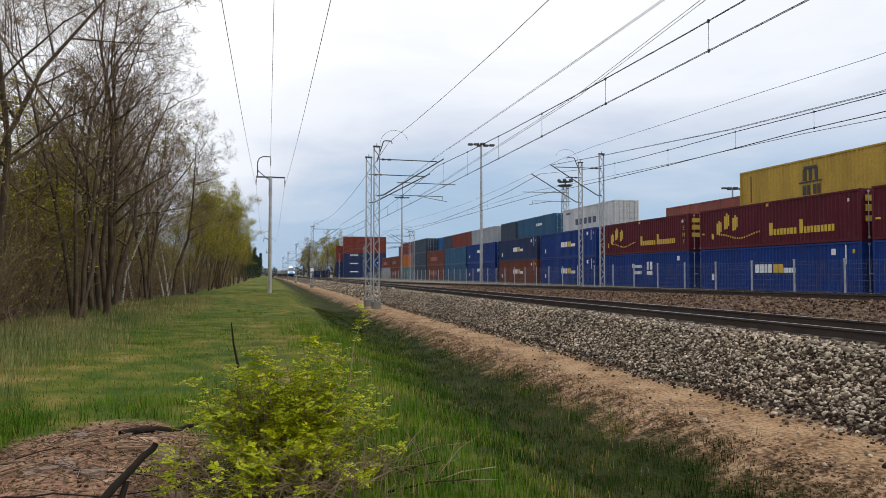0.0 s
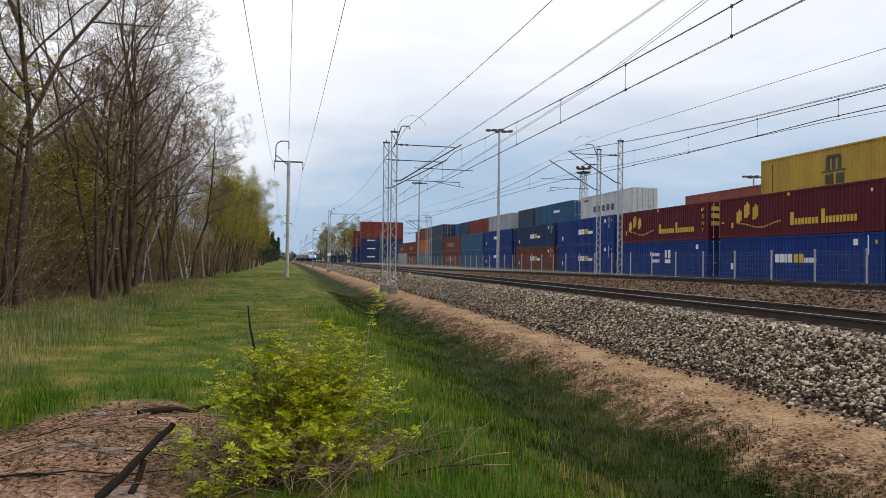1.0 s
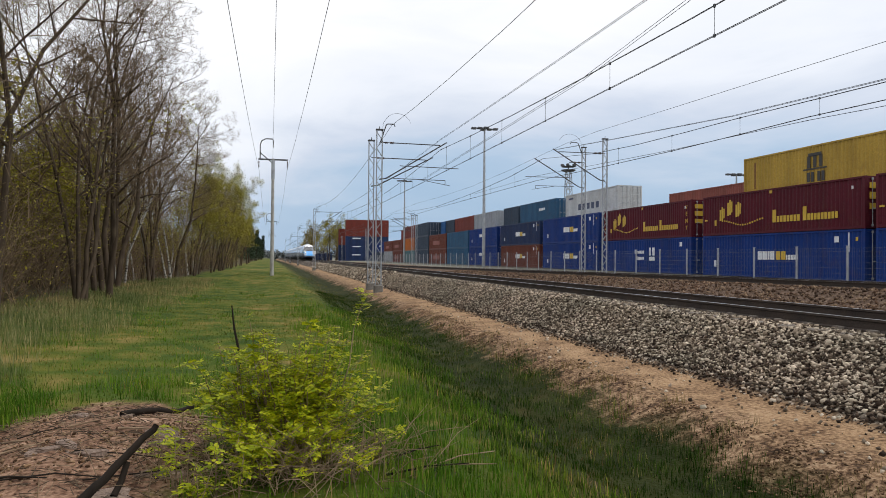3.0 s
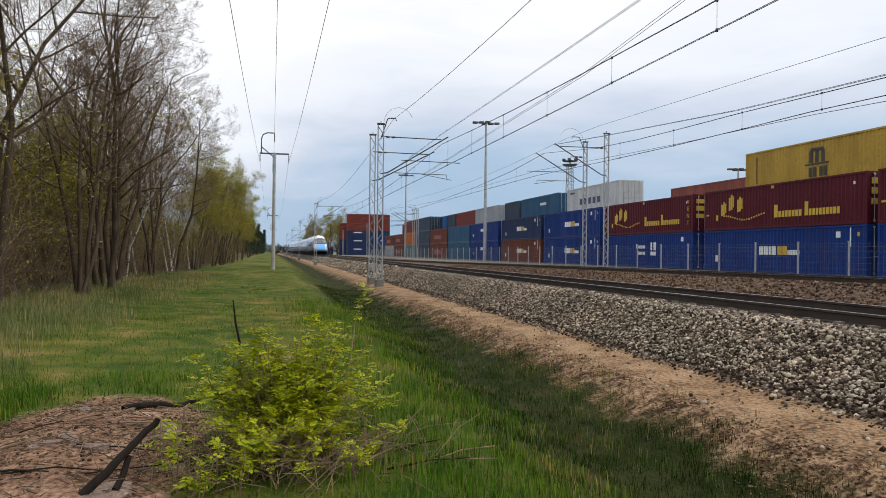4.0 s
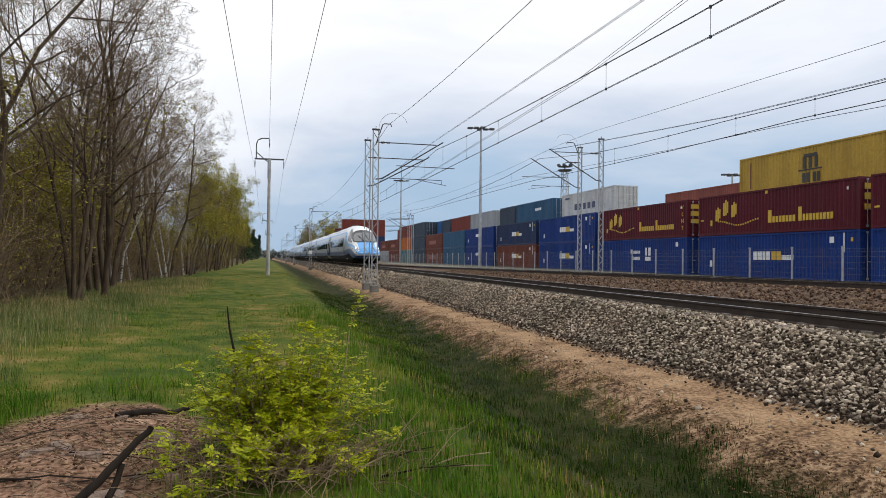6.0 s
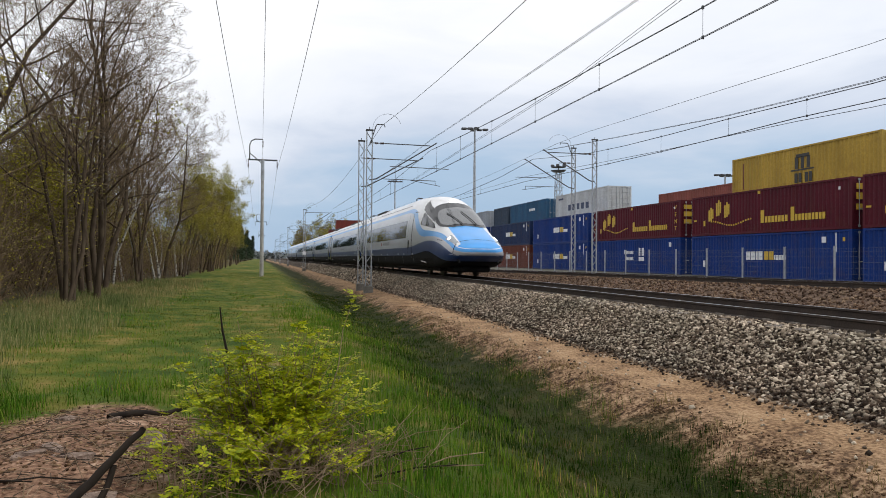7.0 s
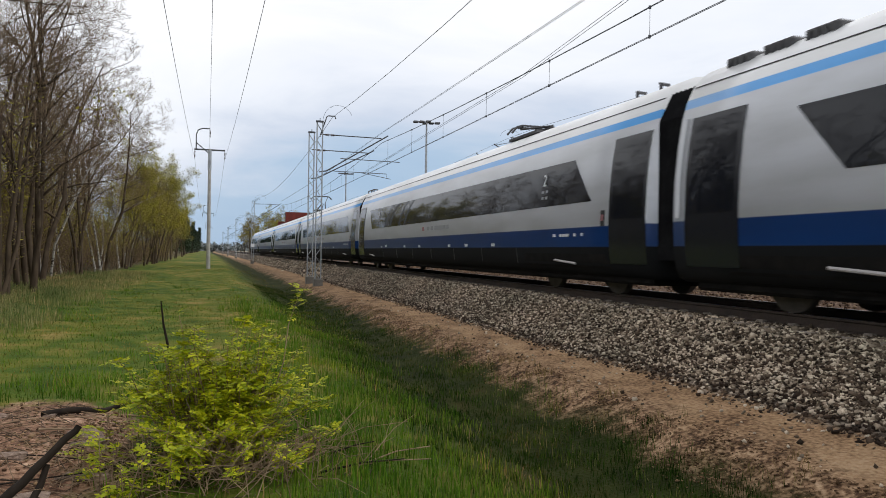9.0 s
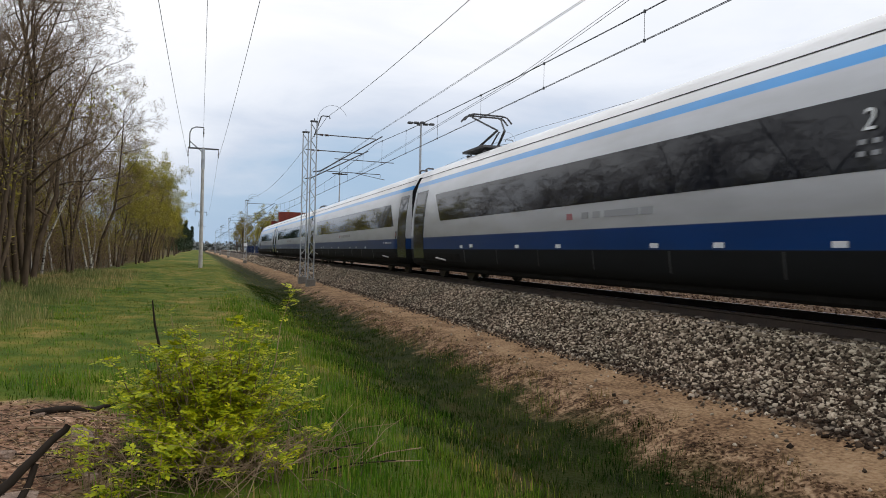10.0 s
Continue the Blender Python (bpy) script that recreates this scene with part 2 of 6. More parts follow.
def ground_material():
    """Grass, sand, ballast and yard, told apart by how far they lie from the track."""
    m, n, l, bsdf = nodes_of("ground")
    pos = n.new("ShaderNodeNewGeometry").outputs["Position"]
    sep = n.new("ShaderNodeSeparateXYZ")
    l.new(pos, sep.inputs[0])
    # distance across, straightened along the bend
    def mth(op, a, b=None, c=None):
        q = n.new("ShaderNodeMath")
        q.operation = op
        for s, v in zip(q.inputs, (a, b, c)):
            if v is None:
                continue
            if isinstance(v, (int, float)):
                s.default_value = v
            else:
                l.new(v, s)
        return q.outputs[0]
    yy = mth("MINIMUM", mth("MAXIMUM", sep.outputs["Y"], 0.0), 420.0)
    xb = mth("MULTIPLY_ADD", mth("MULTIPLY", yy, yy), 2.5e-5, sep.outputs["X"])
    wob = noise_node(n, l, pos, 0.9, 6)
    wob2 = noise_node(n, l, pos, 5.0, 4)
    xw = mth("ADD", xb, mth("MULTIPLY_ADD", wob.outputs["Fac"], 1.3, -0.65))
    xw = mth("ADD", xw, mth("MULTIPLY_ADD", wob2.outputs["Fac"], 0.5, -0.25))
    fine = noise_node(n, l, pos, 22, 5)
    mid = noise_node(n, l, pos, 1.4, 5)
    broad = noise_node(n, l, pos, 0.22, 4, (1.0, 0.35, 1.0))
    grass = ramp_node(n, [(0.37, (0.028, 0.058, 0.006)), (0.46, (0.062, 0.098, 0.010)), (0.53, (0.115, 0.122, 0.018)), (0.62, (0.23, 0.17, 0.055))])
    l.new(mix_node(n, l, 0.5, mid.outputs["Fac"], broad.outputs["Fac"]), grass.inputs[0])
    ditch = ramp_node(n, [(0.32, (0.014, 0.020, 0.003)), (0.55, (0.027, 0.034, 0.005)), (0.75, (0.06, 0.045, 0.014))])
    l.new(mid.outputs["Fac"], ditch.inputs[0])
    sand = ramp_node(n, [(0.36, (0.09, 0.05, 0.027)), (0.44, (0.21, 0.125, 0.068)), (0.52, (0.345, 0.22, 0.122)), (0.66, (0.46, 0.315, 0.19))])
    l.new(mix_node(n, l, 0.55, mid.outputs["Fac"], fine.outputs["Fac"]), sand.inputs[0])
    stone = ramp_node(n, [(0.35, (0.02, 0.014, 0.010)), (0.5, (0.07, 0.053, 0.04)), (0.65, (0.20, 0.165, 0.13))])
    vor = n.new("ShaderNodeTexVoronoi")
    vor.inputs["Scale"].default_value = 16
    l.new(pos, vor.inputs["Vector"])
    l.new(mix_node(n, l, 0.5, vor.outputs["Color"], fine.outputs["Fac"]), stone.inputs[0])
    brown = ramp_node(n, [(0.3, (0.035, 0.021, 0.014)), (0.5, (0.105, 0.066, 0.045)), (0.7, (0.20, 0.14, 0.10))])
    l.new(mix_node(n, l, 0.6, vor.outputs["Color"], fine.outputs["Fac"]), brown.inputs[0])
    yard = ramp_node(n, [(0.3, (0.13, 0.13, 0.10)), (0.7, (0.26, 0.24, 0.20))])
    l.new(mid.outputs["Fac"], yard.inputs[0])

    def step(v, edge, width):
        r = n.new("ShaderNodeMapRange")
        r.inputs["From Min"].default_value, r.inputs["From Max"].default_value = edge - width, edge + width
        l.new(v, r.inputs["Value"])
        return r.outputs[0]
    wood = ramp_node(n, [(0.3, (0.045, 0.032, 0.02)), (0.7, (0.10, 0.085, 0.04))])
    l.new(mid.outputs["Fac"], wood.inputs[0])
    col = mix_node(n, l, step(xw, -6.2, 0.5), wood.outputs[0], grass.outputs[0])
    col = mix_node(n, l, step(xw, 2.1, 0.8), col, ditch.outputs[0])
    # crumbling dark earth where the ledge breaks off into the ditch
    crumb = ramp_node(n, [(0.38, (0.03, 0.016, 0.009)), (0.46, (0.11, 0.062, 0.035)), (0.52, (0.25, 0.155, 0.09)), (0.62, (0.42, 0.29, 0.18))])
    l.new(mix_node(n, l, 0.5, wob2.outputs["Fac"], fine.outputs["Fac"]), crumb.inputs[0])
    col = mix_node(n, l, step(xw, 4.42, 0.2), col, crumb.outputs[0])
    col = mix_node(n, l, step(xw, 4.95, 0.3), col, sand.outputs[0])
    col = mix_node(n, l, step(mth("MULTIPLY_ADD", wob2.outputs["Fac"], 0.3, xb), 6.05, 0.08), col, stone.outputs[0])
    col = mix_node(n, l, step(xb, 10.6, 0.25), col, brown.outputs[0])
    col = mix_node(n, l, step(xw, 20.5, 0.6), col, yard.outputs[0])
    # a bare patch of trampled earth beside the bush
    dx = mth("DIVIDE", mth("ADD", sep.outputs["X"], 1.45), 0.95)
    dy = mth("DIVIDE", mth("ADD", sep.outputs["Y"], -6.0), 2.0)
    rr = mth("ADD", mth("ADD", mth("MULTIPLY", dx, dx), mth("MULTIPLY", dy, dy)), mth("MULTIPLY_ADD", wob2.outputs["Fac"], 1.2, -0.6))
    earth = ramp_node(n, [(0.38, (0.06, 0.031, 0.019)), (0.46, (0.18, 0.10, 0.063)), (0.55, (0.33, 0.20, 0.13)), (0.66, (0.55, 0.39, 0.28))])
    l.new(mix_node(n, l, 0.5, mid.outputs["Fac"], fine.outputs["Fac"]), earth.inputs[0])
    col = mix_node(n, l, step(rr, 1.0, 0.22), earth.outputs[0], col)
    l.new(col, bsdf.inputs["Base Color"])
    bsdf.inputs["Roughness"].default_value = 0.95
    bsdf.inputs["Specular IOR Level"].default_value = 0.15
    bp = n.new("ShaderNodeBump")
    bp.inputs["Strength"].default_value, bp.inputs["Distance"].default_value = 0.8, 0.05
    l.new(fine.outputs["Fac"], bp.inputs["Height"])
    l.new(bp.outputs[0], bsdf.inputs["Normal"])
    return m


M_GROUND = ground_material()
g_vs, g_fs = ground_mesh()
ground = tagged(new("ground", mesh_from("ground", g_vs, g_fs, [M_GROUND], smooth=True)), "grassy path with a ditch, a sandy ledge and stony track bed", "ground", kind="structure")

# ---- tracks ----
RAIL = [(-0.036, 0.172), (0.036, 0.172), (0.036, 0.14), (0.009, 0.125), (0.009, 0.03), (0.075, 0.012), (0.075, 0.0), (-0.075, 0.0), (-0.075, 0.012), (-0.009, 0.03), (-0.009, 0.125), (-0.036, 0.14)]


def rail(name, x0, top, parent, slope=0.0):
    ys = [-60, -20, 0, 15, 30, 50, 75, 100, 130, 160, 200, 250, 300, 380, 460]
    vs, fs, mi, k = [], [], [], len(RAIL)
    for y in ys:
        zt = top + max(-0.62, -slope * max(y, -20)) if slope else top
        vs += [(x0 + bend(y) + px, y, zt - 0.172 + pz) for px, pz in RAIL]
    for j in range(len(ys) - 1):
        for i in range(k):
            fs.append((j * k + i, j * k + (i + 1) % k, (j + 1) * k + (i + 1) % k, (j + 1) * k + i))
            mi.append(1 if i == 0 else 0)
    fs += [tuple(range(k)), tuple(range((len(ys) - 1) * k, len(ys) * k))[::-1]]
    mi += [0, 0]
    return mpart(name, mesh_from(name, vs, fs, [M_RAILSIDE, M_RAILHEAD], mi), parent)


def sleeper_mesh():
    bm = bmesh.new()
    box(bm, -1.3, 1.3, -0.14, 0.14, -0.18, 0.0, 0.02)
    for sx in (-0.75, 0.75):
        box(bm, sx - 0.17, sx - 0.09, -0.06, 0.06, 0.0, 0.035)
        box(bm, sx + 0.09, sx + 0.17, -0.06, 0.06, 0.0, 0.035)
    me = bpy.data.meshes.new("sleeper")
    bm.to_mesh(me)
    bm.free()
    me.materials.append(M_SLEEPER)
    return me


SLEEPER = sleeper_mesh()
near_track = tagged(empty("railway_track"), "main line track with polished rails on concrete sleepers", "track", kind="structure")
rail("rail", 7.85, 0.84, near_track)
rail("rail", 9.35, 0.84, near_track)
far_track = tagged(empty("railway_track"), "second track with rusty rails beside the fence", "track", kind="structure")
rail("rail", 16.25, 1.13, far_track, 0.0062)
rail("rail", 17.75, 1.13, far_track, 0.0062)

# ---- overhead line: masts, brackets, wires ----
def lattice_mast(name, height, label, wide=0.30, arm=None, bracket=0, foot=0.4, steady=True, tie=0.9):
    """Two steel channels joined by zigzag lacing, on a concrete foot; arm: reach and rise of the cantilever towards the track."""
    top = empty(name)
    tagged(top, label, "catenary mast", "catenary masts")
    bm = bmesh.new()
    for sy in (-1, 1):
        box(bm, sy * wide / 2 - 0.025, sy * wide / 2 + 0.025, -0.05, 0.05, 0.1, height)
    part("upright", bm, M_STEEL, top)
    bm = bmesh.new()
    n = int(height / 0.42)
    for i in range(n):
        s = 1 if i % 2 else -1
        z0, z1 = 0.3 + i * (height - 0.4) / n, 0.3 + (i + 1) * (height - 0.4) / n
        for sx in (-0.045, 0.045):
            rod(bm, (-s * wide / 2, sx, z0), (s * wide / 2, sx, z1), 0.013, seg=4)
    part("lacing", bm, M_STEEL, top)
    bm = bmesh.new()
    box(bm, -0.22, 0.22, -0.26, 0.26, -0.8, foot, 0.04)
    part("concrete_foot", bm, M_OLDCONCRETE, top)
    bm = bmesh.new()
    box(bm, -wide / 2 - 0.05, wide / 2 + 0.05, -0.09, 0.09, height - 0.02, height + 0.05)
    rod(bm, (0, 0, height), (0, 0, height + 0.18), 0.02)
    part("cap", bm, M_DARKSTEEL, top)
    if arm:
        reach, low, high = arm
        bm = bmesh.new()
        tube(bm, [(0, 0, low), (math.copysign(0.35, reach), 0, low + 0.06), (reach, 0, high + 0.12)], 0.036, 6)
        part("strut", bm, M_DARKSTEEL, top)
        bm = bmesh.new()
        rod(bm, (0, 0, high - 0.02), (reach * tie, 0, high - 0.04), 0.026)
        part("tie_bar", bm, M_DARKSTEEL, top)
        for f in (0.08, 0.16):
            bm = bmesh.new()
            rod(bm, (reach * f, 0, high - 0.03), (reach * f + math.copysign(0.16, reach), 0, high - 0.03), 0.03, seg=6)
            for k in range(4):
                rod(bm, (reach * f + math.copysign(0.045 * k, reach), 0, high - 0.03), (reach * f + math.copysign(0.045 * k + 0.02, reach), 0, high - 0.03), 0.06, seg=8)
            part("insulator", bm, M_INSUL, top)
        zl = low - 0.15
    if arm and steady:
        bm = bmesh.new()
        rod(bm, (reach * 0.30, 0, low + (high - low) * 0.38), (reach * 1.18, 0, low + (high - low) * 0.36), 0.02)
        rod(bm, (reach * 0.38, 0, zl + 0.1), (reach * 0.38, 0, low + (high - low) * 0.36), 0.012)
        rod(bm, (reach * 0.2, 0, zl + 0.22), (reach * 0.98, 0, zl + 0.2), 0.018)
        rod(bm, (reach * 0.98, 0, zl + 0.2), (reach * 0.98, 0, zl - 0.05), 0.012)
        rod(bm, (reach * 1.05, 0, zl - 0.06), (reach * 0.6, 0, zl + 0.2), 0.014)
        part("steady_arm", bm, M_DARKSTEEL, top)
    if bracket:
        bm = bmesh.new()
        b = bracket
        tube(bm, [(0.0, 0, height - 0.75), (b * 0.45, 0, height + 0.28), (b * 0.55, 0, height + 0.33), (b * 1.0, 0, height + 0.33), (b * 1.05, 0, height + 0.2)], 0.03)
        part("top_bracket", bm, M_DARKSTEEL, top)
        bm = bmesh.new()
        tube(bm, [(b * 0.2 + b * 0.95 * (1 - math.cos(math.pi * k / 10)), -0.4 * k / 10, height + 0.1 + 0.75 * math.sin(math.pi * k / 10)) for k in range(10)], 0.008, 4)
        part("jumper_wire", bm, M_WIRE, top)
    return top


MX = 5.05
def put_mast(ob, x, y, z):
    ob.matrix_world = pose(x, y, z)


put_mast(lattice_mast("catenary_mast", 8.20, "grey lattice steel mast on a concrete foot beside the sandy ledge", 0.28, arm=(3.45, 5.7, 7.3), steady=False), MX, 38.6, -0.17)
put_mast(lattice_mast("catenary_mast", 8.25, "grey lattice steel mast with a long cantilever and top bracket", 0.28, arm=(3.5, 5.75, 7.65), bracket=0.75), MX, 35.5, -0.17)
put_mast(lattice_mast("catenary_mast", 8.75, "grey lattice steel mast beside the fence, cantilever over the second track", 0.26, arm=(-3.55, 6.0, 7.75), bracket=-0.95, foot=0.2, tie=0.3), 20.4, 44.7, 0.5)
put_mast(lattice_mast("catenary_mast", 8.85, "taller grey lattice steel mast beside the fence", 0.30, arm=(-3.55, 6.15, 7.95), foot=0.2, steady=False), 20.5, 41.7, 0.5)
for my, mh in ((93, 8.0), (150, 8.0), (207, 8.0), (265, 8.0)):
    put_mast(lattice_mast("catenary_mast", mh, "distant grey mast with a cantilever over the track", 0.30, arm=(3.5, 5.7, 7.7), bracket=0.75), MX + bend(my), my, -0.17)
for my, mh in ((103, 7.6), (106, 7.8), (160, 7.8), (215, 7.8)):
    put_mast(lattice_mast("catenary_mast", mh, "distant grey mast beside the second track", 0.28, arm=(-3.5, 5.35, 7.15), bracket=-0.7, foot=0.2), 20.5 + bend(my), my, 0.3)


def wire_run(name, label, lines, r=0.009, droppers=()):
    """Wires of one overhead run, each a smooth line through its points, and the short droppers that tie them."""
    top = tagged(empty(name), label, "overhead wire", "overhead wires")
    for pts in lines:
        bm = bmesh.new()
        tube(bm, pts, r, 4)
        part("wire", bm, M_WIRE, top)
    for a, b in droppers:
        bm = bmesh.new()
        rod(bm, a, b, 0.006, seg=4)
        for q in (a, b):
            box(bm, q[0] - 0.02, q[0] + 0.02, q[1] - 0.02, q[1] + 0.02, q[2] - 0.035, q[2] + 0.035)
        part("dropper", bm, M_WIRE, top)
    return top


def spans(x, knots, z_top, z_low, dx=0.0, steps=10):
    """Sagging wire from mast to mast."""
    pts = []
    for a, b in zip(knots, knots[1:]):
        for k in range(steps):
            f = k / steps
            y = a + (b - a) * f
            pts.append((x + dx + bend(y), y, z_low + (z_top - z_low) * (2 * f - 1) ** 2))
    y = knots[-1]
    pts.append((x + dx + bend(y), y, z_top))
    return pts


def level(x, z, dx, knots):
    return [(x + dx + bend(y), y, z) for y in knots]


T1, T2 = 8.6, 17.0
CZ = 6.16
K1 = [-22, 37, 93, 150, 207, 265, 330, 400]
K2 = [-15, 43, 105, 160, 215, 280, 350]


def sag_z(y, knots, z_top, z_low):
    for a, b in zip(knots, knots[1:]):
        if a <= y <= b:
            return z_low + (z_top - z_low) * (2 * (y - a) / (b - a) - 1) ** 2
    return z_top


def dropper_set(x, knots, z_top, z_low, y0, y1, gap):
    out, y = [], y0
    while y < y1:
        out.append(((x + bend(y), y, sag_z(y, knots, z_top, z_low)), (x + bend(y), y, CZ)))
        y += gap
    return out


FINE1 = [-22, -10, 0, 8, 15, 22, 30, 37, 50, 65, 80, 93, 120, 150, 180, 207, 240, 265, 300, 330, 400]
wire_run("contact_wire", "twin copper contact wire and sagging carrier wire above the main track",
         [level(T1, CZ, -0.02, FINE1), level(T1, CZ, 0.02, FINE1), spans(T1, K1, 7.45, 6.75, -0.015), spans(T1, K1, 7.45, 6.75, 0.015)], 0.0085,
         dropper_set(T1, K1, 7.45, 6.75, 3.4, 130, 4.6))
wire_run("carrier_wire", "pair of high carrier wires above the main track",
         [spans(T1, K1[:3], 8.0, 7.85, -0.03), spans(T1, K1[:3], 8.0, 7.85, 0.03)], 0.0085)
wire_run("tension_wire", "pair of rising wires that leave the main run",
         [[(T1 + s, 42, 6.35), (T1 + s, 19, 6.82), (T1 + s, 12.5, 7.3), (T1 + s, 0, 8.3), (T1 + s, -10, 8.9)] for s in (-0.05, 0.05)], 0.008)
wire_run("earth_wire", "single wire along the tops of the masts", [spans(MX + 0.65, [-25, 35.5, 93, 150, 207, 265], 8.35, 7.4)], 0.012)
FAR2 = [(75, 7.05), (105, 7.0), (160, 6.8), (215, 6.6), (280, 6.4)]


def run2(x, pts, dx=0.0):
    """A wire through (distance, height) pairs above the second track."""
    return [(x + dx + bend(y), y, z) for y, z in pts]


def height_on(pts, y):
    return float(np.interp(y, [p[0] for p in pts], [p[1] for p in pts]))


CONTACT_A = [(-15, 5.75), (5, 6.05), (16.8, 6.27), (19.8, 6.36), (23.3, 6.38), (27.6, 6.43), (34.3, 6.57), (44.8, 6.87)] + FAR2
CONTACT_B = [(-15, 5.45), (5, 5.8), (16.8, 6.11), (19.8, 6.26), (23.3, 6.37), (27.6, 6.48), (34.3, 6.75), (44.8, 7.21), (60, 7.3)]
CARRIER = [(-15, 6.9), (5, 6.72), (16.8, 6.79), (19.3, 6.87), (23.3, 7.01), (27.4, 7.1), (31.3, 7.21), (36, 7.45), (43.5, 8.2), (50, 7.75), (60, 7.4), (74, 7.2), (90, 7.6), (104, 8.1), (118, 7.5), (132, 7.2), (146, 7.5), (160, 7.9), (215, 7.7)]
HIGH = [(-15, 7.6), (5, 6.9), (16.8, 6.87), (23.7, 7.16), (34.3, 7.92), (41.7, 8.5)]
wire_run("contact_wire", "twin contact wire and carrier above the second track",
         [run2(T2, CONTACT_A, -0.02), run2(T2, CONTACT_A, 0.02), run2(T2, CONTACT_B, 0.05), run2(T2, CARRIER), run2(T2, CARRIER, 0.035)], 0.010,
         [((T2 + bend(y), y, height_on(CARRIER, y)), (T2 + bend(y), y, height_on(CONTACT_A, y))) for y in (7.5, 13.2, 19.3, 23.3, 28.0, 33.0, 49.0, 55.0, 61.0, 67.0, 74.0, 80.0, 87.0, 94.0)])
wire_run("carrier_wire", "pair of carrier wires above the second track", [run2(T2, HIGH, q) for q in (-0.04, 0.07)], 0.009)
wire_run("earth_wire", "single wire along the fence-side masts",
         [run2(20.9, [(-15, 9.9), (5, 9.35), (20.7, 9.41), (27.1, 9.65), (33.9, 9.87), (43.5, 10.2), (49, 10.2), (62, 9.75), (75, 9.5), (90, 9.6), (105, 9.9), (160, 9.6), (215, 9.4), (280, 9.2)])], 0.011)


# ---- wooden-pole power line over the path ----
def power_pole():
    top = tagged(empty("power_pole"), "slim round concrete pole with a crossarm and three insulators", "power pole", "power poles")
    bm = bmesh.new()
    tube(bm, [(0, 0, -0.6), (0, 0, 4), (0, 0, 9.75)], [0.17, 0.145, 0.11], 12)
    part("pole", bm, M_CONCRETE, top)
    bm = bmesh.new()
    rod(bm, (0, 0, 8.0), (0, 0, 9.65), 0.16, 0.15, 10)
    part("sleeve", bm, M_STEEL, top)
    bm = bmesh.new()
    box(bm, -1.22, 1.22, -0.05, 0.05, 9.60, 9.72)
    part("crossarm", bm, M_DARKSTEEL, top)
    bm = bmesh.new()
    tube(bm, [(-1.08, 0, 9.7), (-1.08, 0, 10.9), (-0.95, 0, 11.25), (-0.62, 0, 11.42), (0.0, 0, 11.42)], 0.05, 6)
    rod(bm, (-1.05, 0, 10.2), (-0.1, 0, 9.4), 0.04)
    part("goose_neck", bm, M_DARKSTEEL, top)
    for x, z in ((-1.18, 9.6), (1.2, 9.6), (0.0, 11.38)):
        bm = bmesh.new()
        for k in range(5):
            rod(bm, (x, 0, z - 0.12 - 0.11 * k), (x, 0, z - 0.17 - 0.11 * k), 0.065, 0.05, 8)
        rod(bm, (x, 0, z), (x, 0, z - 0.75), 0.018)
        part("insulator", bm, M_INSUL, top)
    return top


p0 = power_pole()
p0.matrix_world = pose(-0.32, 62, 0.25)
for py in (167, 272):
    copy_thing(p0, pose(-0.45 - py * 0.004, py, 0.1))
copy_thing(p0, pose(0.1, -43, 0))
wire_run("power_line", "three thin bare wires of the power line above the path",
         [[(0.09 + dx - 0.007 * y, y, zz - 1.5 * (1 - ((y - 9.5) / 52.5) ** 2)) for y in (-43, -30, -18, -8, 0, 8, 16, 24, 32, 40, 48, 56, 62)] for dx, zz in ((-1.15, 9.15), (0.0, 10.85), (1.2, 9.15))]
         + [[(0.09 + dx - 0.007 * y, y, zz - 1.5 * (1 - ((y - 114.5) / 52.5) ** 2)) for y in (62, 75, 90, 105, 120, 135, 150, 167)] for dx, zz in ((-1.15, 9.15), (0.0, 10.85), (1.2, 9.15))], 0.008)
sign = tagged(new("track_sign", mesh_from("track_sign", [(x, y, z) for y in (-0.015, 0.015) for x, z in ((-0.22, 0), (0.22, 0), (0.22, 0.42), (-0.22, 0.42))],
                                          [(0, 1, 2, 3), (7, 6, 5, 4), (0, 4, 5, 1), (1, 5, 6, 2), (2, 6, 7, 3), (3, 7, 4, 0)], [plain("sign_white", (0.75, 0.76, 0.78), 0.4)])),
              "small white plate fixed to a catenary mast", "sign")
sign.matrix_world = pose(MX + bend(92.9), 92.93, 2.0)

# ---- container yard behind the fence ----
def paint(name, c, rust=0.35):
    c = tuple(v * 0.7 for v in c)
    k = 0.82
    return surface("paint_" + name, tuple(v * k for v in c), tuple(min(1, v * 1.12) for v in c), 0.7, 12, 0.55, 0, 0.05, (c[0] * 0.5 + 0.05, c[1] * 0.45 + 0.025, c[2] * 0.4 + 0.015), rust, stretch=(1, 1, 0.25), spec=0.2)


PAINT = {
    "blue": paint("blue", (0.006, 0.045, 0.25)), "navy": paint("navy", (0.022, 0.045, 0.13)), "maroon": paint("maroon", (0.115, 0.009, 0.022)),
    "yellow": paint("yellow", (0.60, 0.40, 0.07)), "white": paint("white", (0.74, 0.76, 0.76)), "grey": paint("grey", (0.44, 0.47, 0.50)), "teal": paint("teal", (0.035, 0.13, 0.25)),
    "brown": paint("brown", (0.19, 0.055, 0.035)), "red": paint("red", (0.24, 0.05, 0.035)), "orange": paint("orange", (0.60, 0.17, 0.02)),
    "slate": paint("slate", (0.055, 0.085, 0.13)), "salmon": paint("salmon", (0.33, 0.10, 0.075)), "aqua": paint("aqua", (0.12, 0.25, 0.28)), "midblue": paint("midblue", (0.04, 0.16, 0.42)),
}
M_MARKY = plain("mark_yellow", (0.55, 0.36, 0.03), 0.5)
